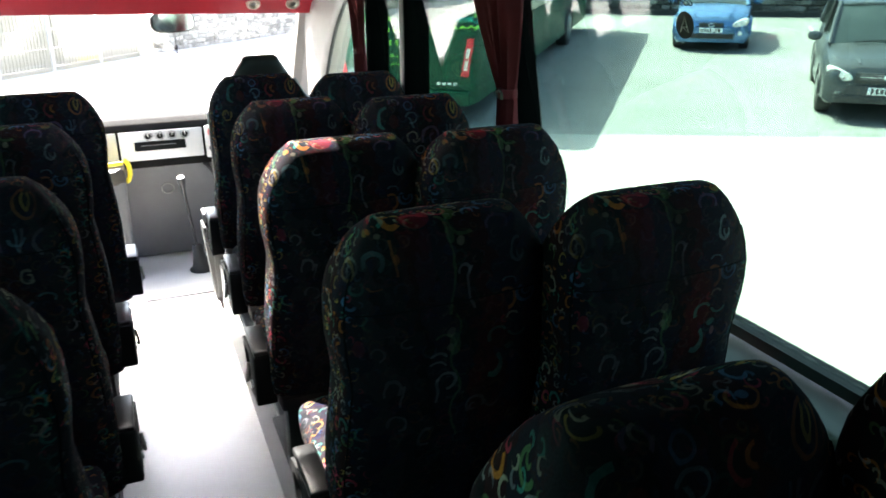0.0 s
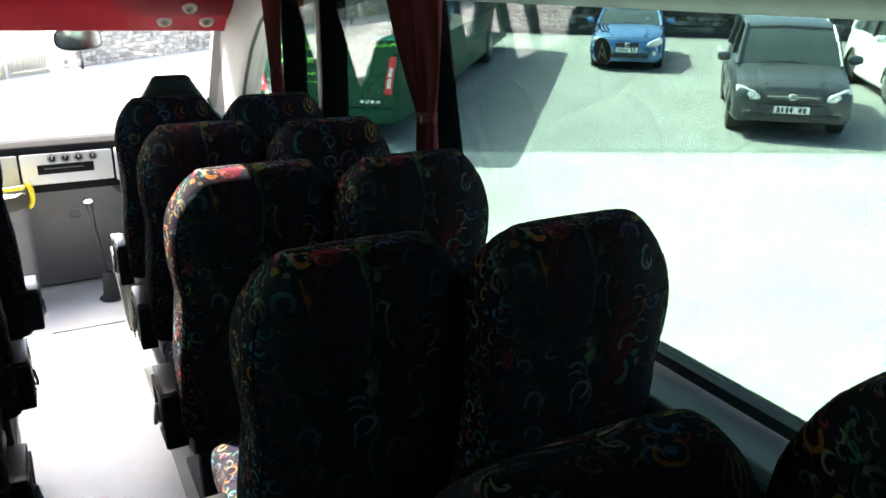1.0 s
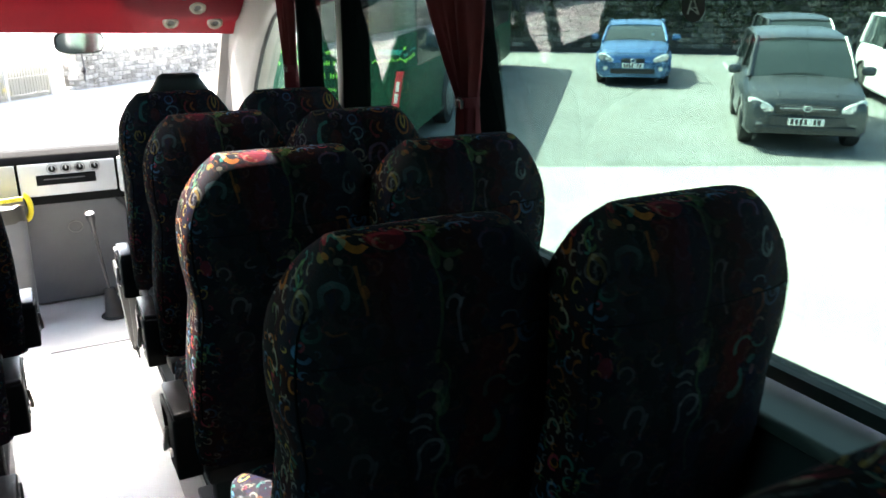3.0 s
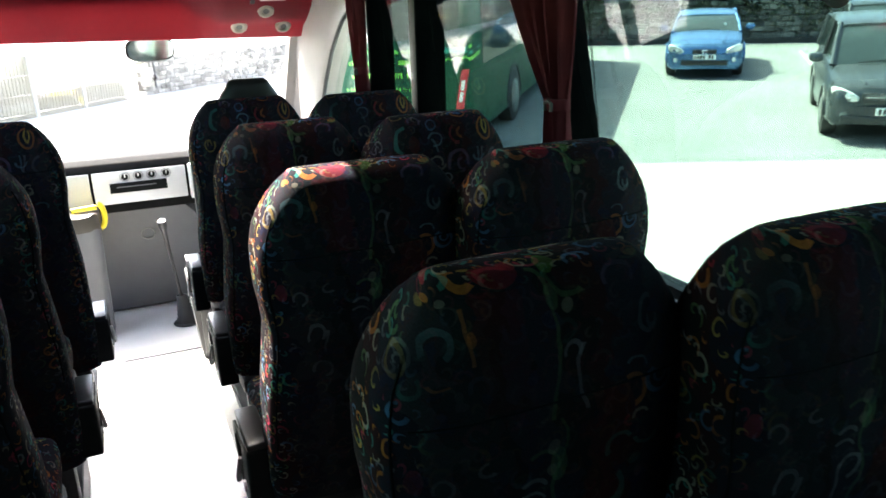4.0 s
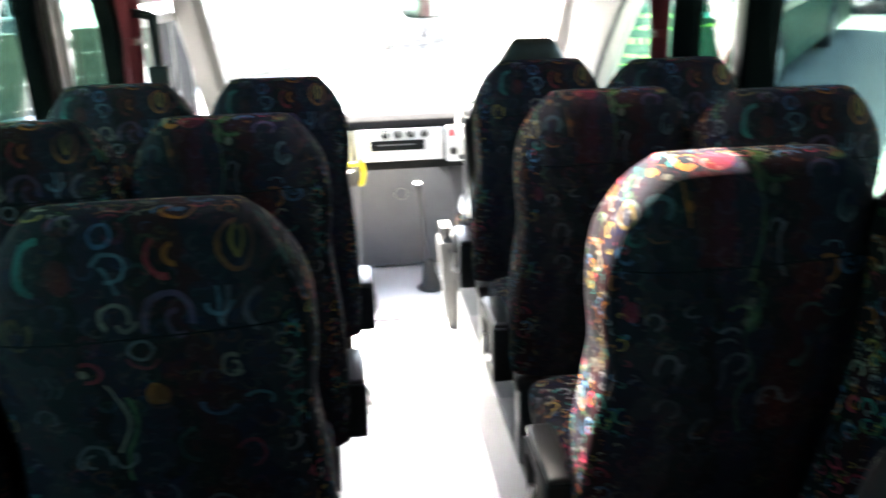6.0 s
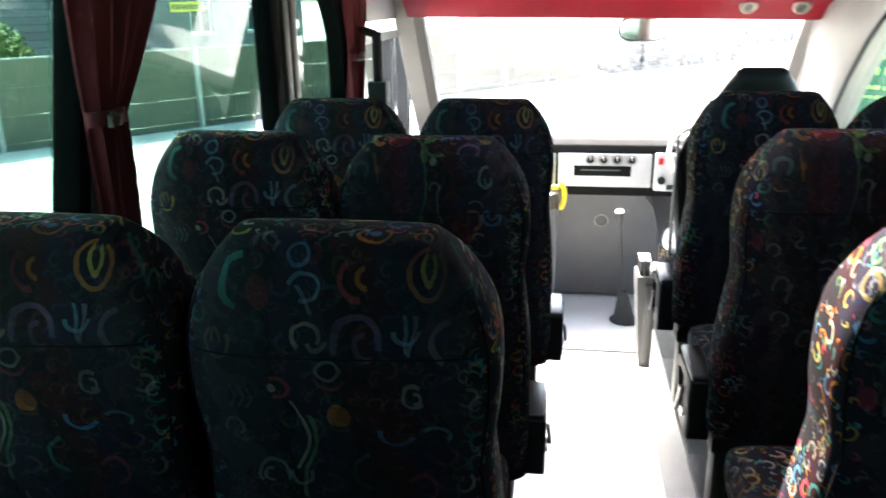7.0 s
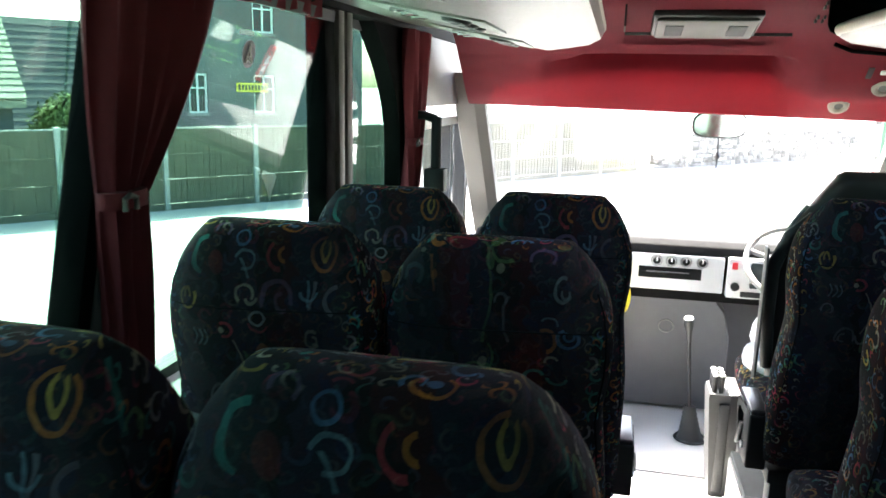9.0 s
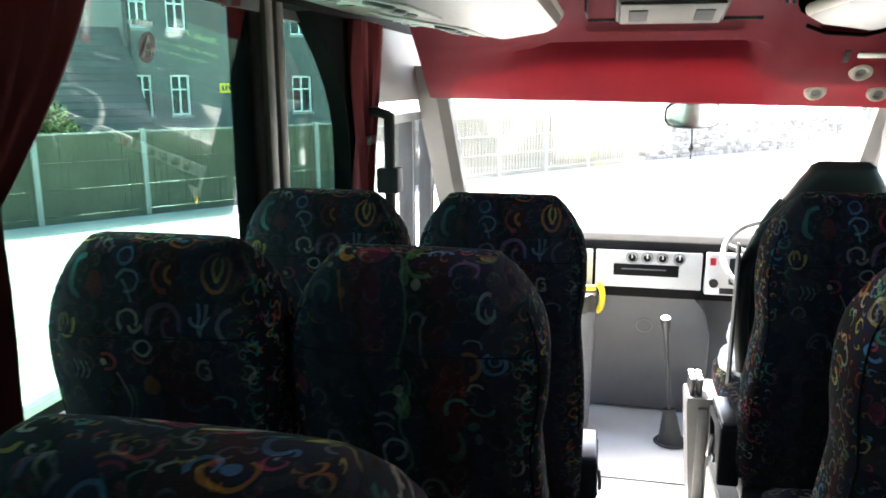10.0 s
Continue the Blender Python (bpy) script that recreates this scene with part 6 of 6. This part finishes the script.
    for k in range(0 if twin else 3):
        z = lerp(gz0, gz1, (k + 1) / 4)
        part("grille_bar", box((-W * 0.43, -0.036, z - 0.006), (W * 0.43, -0.026, z + 0.006), 0.002), SILVER if k == 1 else GREY_PLASTIC, gr, "grille bar")
    part("badge", tube([(0.06 * math.cos(a), -0.04, (gz0 + gz1) / 2 + 0.042 * math.sin(a)) for a in [i * math.tau / 18 for i in range(18)]], 0.010, 6, ring=True), SILVER, gr, "plain round badge")
    bp_ = [[(px, -0.05 + 0.30 * (abs(px) / W) ** 4 + dy, z) for px in [W * 0.97 * (i / 10 - 1) for i in range(21)]] for dy, z in ((0.03, 0.31), (0.0, 0.35), (-0.005, 0.47), (0.005, 0.575), (0.06, 0.60))]
    part("bumper", loft(bp_, closed=False, caps=False), CHARCOAL if tall else paint, v, "dark bumper" if tall else "bumper in body colour")
    part("bonnet_seam", tube([(-W * 0.86, 0.5, hood * 0.915), (-W * 0.74, 0.10, hood * 0.80), (-W * 0.4, 0.035, hood * 0.80), (W * 0.4, 0.035, hood * 0.80), (W * 0.74, 0.10, hood * 0.80), (W * 0.86, 0.5, hood * 0.915)], 0.006, 6), BLACK, v, "dark bonnet seam")
    for s in (-1, 1):
        part("bonnet_ridge", tube([(s * W * 0.45, 0.12, hood * 0.85), (s * W * 0.52, 0.55, hood * 0.94), (s * W * 0.6, L * 0.235, hood * 1.005)], 0.02, 8), paint, v)
    part("tax_disc", box((W * 0.45, L * 0.30, hood * 1.12), (W * 0.53, L * 0.302, hood * 1.19)), WHITE_PAINT, v, smooth=False)
    part("lower_grille", box((-W * (0.6 if twin else 0.78), -0.062, 0.315), (W * (0.6 if twin else 0.78), 0.04, 0.44), 0.02), BLACK, v, "black lower grille")
    pl = part("number_plate", box((-0.26, -0.072, 0.455), (0.26, -0.055, 0.565), 0.004), WHITE_PAINT, v, "white plate with dark bars")
    for k in range(7):
        if k != 4:
            part("plate_bar", box((-0.22 + k * 0.064, -0.076, 0.47), (-0.18 + k * 0.064, -0.071, 0.55)), BLACK, pl, smooth=False)
    part("wiper", tube([(-W * 0.5, y0 - 0.03, hood * 1.04), (0, y0 + 0.03, hood * 1.07), (W * 0.35, y0 - 0.01, hood * 1.04)], 0.012, 6), BLACK, v)
    return v


face = math.degrees(math.atan2(N.y, N.x)) - 90          # nose towards the bus


def parked(p, extra=0.0):
    p = Vector((*p, 0))
    far = p + N * 4
    pitch = math.degrees(math.atan2(gz(far.x, far.y) - gz(p.x, p.y), 4.0))
    return pose(p.x, p.y, gz(p.x, p.y) + 0.03, 0, 0, face + extra) @ pose(0, 0, 0, pitch, 0, 0)


car("car", parked((10.56, 7.0), -3), GREY_PAINT, 4.4, 1.82, 1.69, 1.04, "dark grey compact off-road car parked on tarmac", tall=True)
car("car", parked((13.08, 13.86), 0), BLUE_PAINT, 4.3, 1.77, 1.42, 0.99, "metallic blue hatchback parked facing the bus", twin=True)
car("car", parked((15.6, 10.9), 0), GREY_PAINT, 4.4, 1.8, 1.6, 0.98, "dark estate car parked behind the off-road car", tall=True)
car("car", parked((14.9, 6.9), 2), WHITE_PAINT, 4.5, 1.85, 1.8, 1.08, "white off-road car at the edge of the car park", tall=True)

# green coach, tail towards the bus
gc = thing("coach", pose(5.04, 9.82, gz(5.04, 9.82), 0, 0, -40.2) @ pose(0, 0, 0, 2.8, 0, 0), "dark green coach with lime lettering, seen from its tail", "coach")
rings = []
for y, k, top in ((0.0, 0.93, 2.92), (0.06, 0.97, 3.03), (0.25, 1.0, 3.11), (1.5, 1.0, 3.14), (7.0, 1.0, 3.14), (12.2, 1.0, 3.1), (12.5, 0.95, 2.95)):
    w = 1.2 * k
    rings.append([(-w - 1.2, y, 0.36), (-w - 1.2, y, 1.4), (-w * 0.97 - 1.2, y, top - 0.25), (-w * 0.85 - 1.2, y, top - 0.06), (-w * 0.5 - 1.2, y, top), (w * 0.5 - 1.2, y, top), (w * 0.85 - 1.2, y, top - 0.06), (w * 0.97 - 1.2, y, top - 0.25), (w - 1.2, y, 1.4), (w - 1.2, y, 0.36)])
part("body", loft(rings), GREEN_PAINT, gc)
part("rear_window", box((-2.2, -0.02, 1.80), (-0.15, 0.05, 2.75), 0.04), CAR_GLASS, gc, "dark rear window")
part("side_window", box((-0.06, 0.8, 1.36), (0.012, 11.8, 2.6), 0.02), CAR_GLASS, gc, "dark side glazing")
rnd = random.Random(12)
for z, x0, x1, hgt in ((1.62, -2.0, -0.75, 0.055), (1.45, -2.1, -0.75, 0.07), (1.25, -1.9, -0.95, 0.085), (1.06, -2.0, -0.9, 0.05), (0.94, -1.8, -1.0, 0.035)):
    x = x0
    while x < x1:
        w_ = hgt * rnd.uniform(0.18, 0.55)
        part("letter_bar", box((x, -0.012, z), (x + w_, 0.1, z + hgt * rnd.choice((1.0, 0.7, 1.0)))), LIME_PAINT, gc, smooth=False)
        x += w_ + hgt * rnd.choice((0.22, 0.22, 0.3, 0.9))
part("teal_flash", box((-0.42, -0.02, 1.62), (-0.045, 0.3, 1.70), 0.01), TEAL_PAINT, gc, "teal flash round the corner")
for k in range(4):
    part("flourish", tube([(-0.50 + 0.13 * k, -0.016, 1.50 + 0.012 * k), (-0.45 + 0.13 * k, -0.02, 1.54 + 0.012 * k), (-0.40 + 0.13 * k, -0.018, 1.505 + 0.012 * k)], 0.014, 6), LIME_PAINT, gc, "lime flourish stroke")
for k, (z, y1) in enumerate(((1.50, 0.62), (1.58, 0.72), (1.68, 0.78))):
    part("side_flash", prism([(0.08, z), (0.08, z + 0.045), (y1, z + 0.105), (y1, z + 0.05)], -0.06, 0.006 - 0.012 * k, "x"), (LIME_PAINT, TEAL_PAINT, LIME_PAINT)[k], gc, "bright flash along the rear quarter", smooth=False)
for s_, x in ((1, -0.14), (-1, -2.26)):       # tail lamps lean outwards to their tops
    tl = part("tail_lamp", prism([(x - s_ * 0.09, 0.80), (x + s_ * 0.03, 0.80), (x + s_ * 0.12, 1.38), (x + s_ * 0.02, 1.38)], -0.035, 0.06, "y"), RED_PAINT, gc, "red tail lamp cluster", smooth=False)
    for z in (0.90, 1.08):
        k = (z - 0.80) / 0.58
        part("lens", prism([(x + s_ * (lerp(-0.03, 0.07, k) - 0.028), z), (x + s_ * (lerp(-0.03, 0.07, k) + 0.028), z), (x + s_ * (lerp(-0.03, 0.07, k) + 0.055), z + 0.15), (x + s_ * lerp(-0.03, 0.07, k), z + 0.15)], -0.042, -0.03, "y"), WHITE_PAINT, tl, "white lens bar", smooth=False)
for k in range(4):
    part("script_bar", box((-0.62 + k * 0.09, -0.05, 0.66), (-0.57 + k * 0.09, 0.02, 0.70)), WHITE_PAINT, gc, "small white script", smooth=False)
part("bumper", box((-2.32, -0.09, 0.34), (-0.08, 0.05, 0.58), 0.04), GREEN_PAINT, gc)
for y in (3.2, 9.07):
    wheel_of(gc, (-0.12, y, 0.48), 0.48, 0.28, 1)
    wheel_of(gc, (-2.24, y, 0.48), 0.48, 0.28, -1)
    well = [(y + 0.6 * math.cos(a), 0.45 + 0.6 * math.sin(a)) for a in [math.pi * i / 16 for i in range(17)]]
    # solid black half-disc standing for the shade inside the arch
    part("wheel_well", prism([(y + 0.6, 0.352)] + well + [(y - 0.6, 0.352)], -0.2, 0.004, "x"), BLACK, gc, "black half-disc for the shade round the wheel", smooth=False)
    part("wheel_arch", tube([(0.0, y + 0.6 * math.cos(a), 0.45 + 0.6 * math.sin(a)) for a in [math.pi * i / 16 for i in range(17)]], 0.025, 8), BLACK, gc, "black wheel arch lip")
part("door_mirror", box((0.05, 11.9, 1.6), (0.3, 12.1, 2.1), 0.05), BLACK, gc, "black door mirror")

# houses behind the fence and the bush
HN = Vector((-FD.y, FD.x, 0))


def behind(dist_along, back):
    p = F0 + FD * dist_along + HN * back
    return pose(p.x, p.y, gz(p.x, p.y), 0, 0, turn)


WINS = [(0.55, 1.55, 0.62, 1.45), (1.9, 1.55, 0.72, 1.45), (4.6, 1.55, 0.9, 1.45), (7.0, 1.55, 0.9, 1.45), (0.55, 4.6, 0.62, 1.4), (1.9, 4.6, 0.72, 1.4), (4.6, 4.6, 0.9, 1.4), (7.0, 4.6, 0.9, 1.4)]
grey_house = house("house", behind(10.58 + 4.6, 12.0), 9.2, 7.0, 6.9, 2.4, RENDER_GREY, "tall grey rendered house with white sash windows", [(x - 4.6, z, a, b) for x, z, a, b in WINS])
part("sign", box((-1.2, -0.06, 2.35), (0.1, 0.0, 2.7), 0.01), YELLOW, grey_house, "yellow sign with dark bars")
for k in range(9):
    part("sign_bar", box((-1.13 + 0.137 * k, -0.075, 2.43), (-1.05 + 0.137 * k, -0.055, 2.62)), BLACK, grey_house, "dark bar on the sign", smooth=False)
part("drainpipe", tube([(-4.45, -0.08, 0.0), (-4.45, -0.08, 6.8)], 0.06, 10), BLACK, grey_house, "black drainpipe")
house("house", behind(10.45 - 4.1, 10.3), 8.2, 4.4, 1.0, 3.4, STONE, "low house with a steep dark slate roof beyond the fence", [])
house("outbuilding", behind(1.72, 1.45), 5.0, 3.6, 2.12, 1.9, RENDER_GREY, "low outbuilding with a pale ridged roof", [], SHEET_ROOF)
stone_wall("wall_road", (1.35, 28.5, 0), (10.5, 38.2, 0), 1.25, "grey dry-stone wall along the yard", 4, (0.0, 13.4), (0.15, 0.25))
WA, WB = tuple(N * 27.3 + T * -13), tuple(N * 27.3 + T * 16)
far_wall = stone_wall("wall_car_park", WA, WB, 2.4, "dark overgrown stone wall behind the parked cars", 7, (14.0, 20.5), (0.17, 0.36))
creeper(far_wall, WA, WB, 2.4, 9000, 21)
rings = []
for k in range(31):
    p = N * 27.05 + T * lerp(-13, 16, k / 30)
    z = gz(p.x, p.y)
    rings.append([(p.x - N.x * 0.08, p.y - N.y * 0.08, z - 0.05), (p.x - N.x * 0.08, p.y - N.y * 0.08, z + 0.17), (p.x - N.x * 0.06, p.y - N.y * 0.06, z + 0.19), (p.x + N.x * 0.08, p.y + N.y * 0.08, z + 0.19), (p.x + N.x * 0.08, p.y + N.y * 0.08, z - 0.05)])
structure("kerb_car_park", loft(rings), RUBBER, "dark timber edging along the wall foot", "kerb", smooth=False)


def bush(name, at, r, n, seed, label):
    rnd = random.Random(seed)
    b_ = thing(name, at, label, "bush")
    verts, faces = [], []
    for k in range(n):
        d = Vector((rnd.gauss(0, 1), rnd.gauss(0, 1), rnd.gauss(0, 1))).normalized()
        c = Vector((d.x * r * rnd.uniform(0.55, 1.05), d.y * r * 0.8 * rnd.uniform(0.55, 1.0), r * 1.42 + d.z * r * 1.42 * rnd.uniform(0.5, 1.04)))
        u = Vector((rnd.gauss(0, 1), rnd.gauss(0, 1), rnd.gauss(0, 1))).normalized()
        w_ = u.cross(d).normalized()
        s = rnd.uniform(0.03, 0.065)
        i = len(verts)
        verts += [c - u * s, c + w_ * s * 0.5, c + u * s, c - w_ * s * 0.5]
        faces.append((i, i + 1, i + 2, i + 3))
    me = bpy.data.meshes.new("leaves")
    me.from_pydata([tuple(v) for v in verts], [], faces)
    me.materials.append(LEAF)
    ob = new("leaves", me)
    ob.parent = b_
    tagged(ob, kind="stuff")
    for k in range(6):
        a = math.tau * k / 6
        part("branch", tube([(0, 0, -0.1), (0.25 * r * math.cos(a), 0.25 * r * math.sin(a), r * 0.6), (0.55 * r * math.cos(a), 0.5 * r * math.sin(a), r * 2.2)], [0.05, 0.03, 0.012], 6), FENCE_WOOD, b_)
    return b_


bush("bush", behind(5.12, 1.15), 0.84, 12000, 3, "rounded dark green bush behind the fence")

# ---------------------------------------------------------------- signs on the right-hand window
st = thing("window_sticker", pose(1.1035, 0.235, 1.852, 0, -8.0, 0) @ Matrix(((0, 0, -1, 0), (-1, 0, 0, 0), (0, 1, 0, 0), (0, 0, 0, 1))), "black emergency sticker with lettering on the window glass", "sticker")
txt = bpy.data.curves.new("lettering", "FONT")
txt.body, txt.size, txt.align_x, txt.extrude = "GLASS", 0.027, "CENTER", 0.0006
tmp = bpy.data.objects.new("lettering_source", txt)
me = bpy.data.meshes.new_from_object(tmp)
me.materials.clear()
me.materials.append(BLACK)
ob = new("lettering", me)
ob.parent = st
ob.matrix_basis = pose(0, 0.02, 0)
bpy.data.objects.remove(tmp)
part("roundel", disc((0.012, -0.022, 0), (0, 0, 1), 0.03, 0.001, 28), BLACK, st, "black round pictogram")
part("pictogram", tube([(0.012 + x, -0.022 + y, 0.0012) for x, y in ((-0.014, -0.016), (0.0, 0.018), (0.014, -0.016), (-0.008, -0.004), (0.008, -0.004))], 0.0012, 6), SILVER, st, "pale line symbol")

# a second sticker on the window glass of the entrance side
st2 = thing("window_sticker", pose(-1.068, 1.68, 1.85, 0, LEAN, 0) @ Matrix(((0, 0, 1, 0), (1, 0, 0, 0), (0, 1, 0, 0), (0, 0, 0, 1))), "round dark pictogram sticker with a pale symbol on the window", "sticker")
part("roundel", disc((0, 0, 0), (0, 0, 1), 0.032, 0.001, 28), BLACK, st2, "black round pictogram")
part("pictogram", tube([(x, y, 0.002) for x, y in ((-0.014, -0.02), (0.0, 0.022), (0.014, -0.02), (-0.008, -0.006), (0.008, -0.006))], 0.0025, 6), WHITE_PAINT, st2, "pale line symbol")
for k in range(6):
    part("letter_bar", box((-0.055 + k * 0.012, 0.042, 0), (-0.047 + k * 0.012, 0.052, 0.001)), WHITE_PAINT, st2, smooth=False)
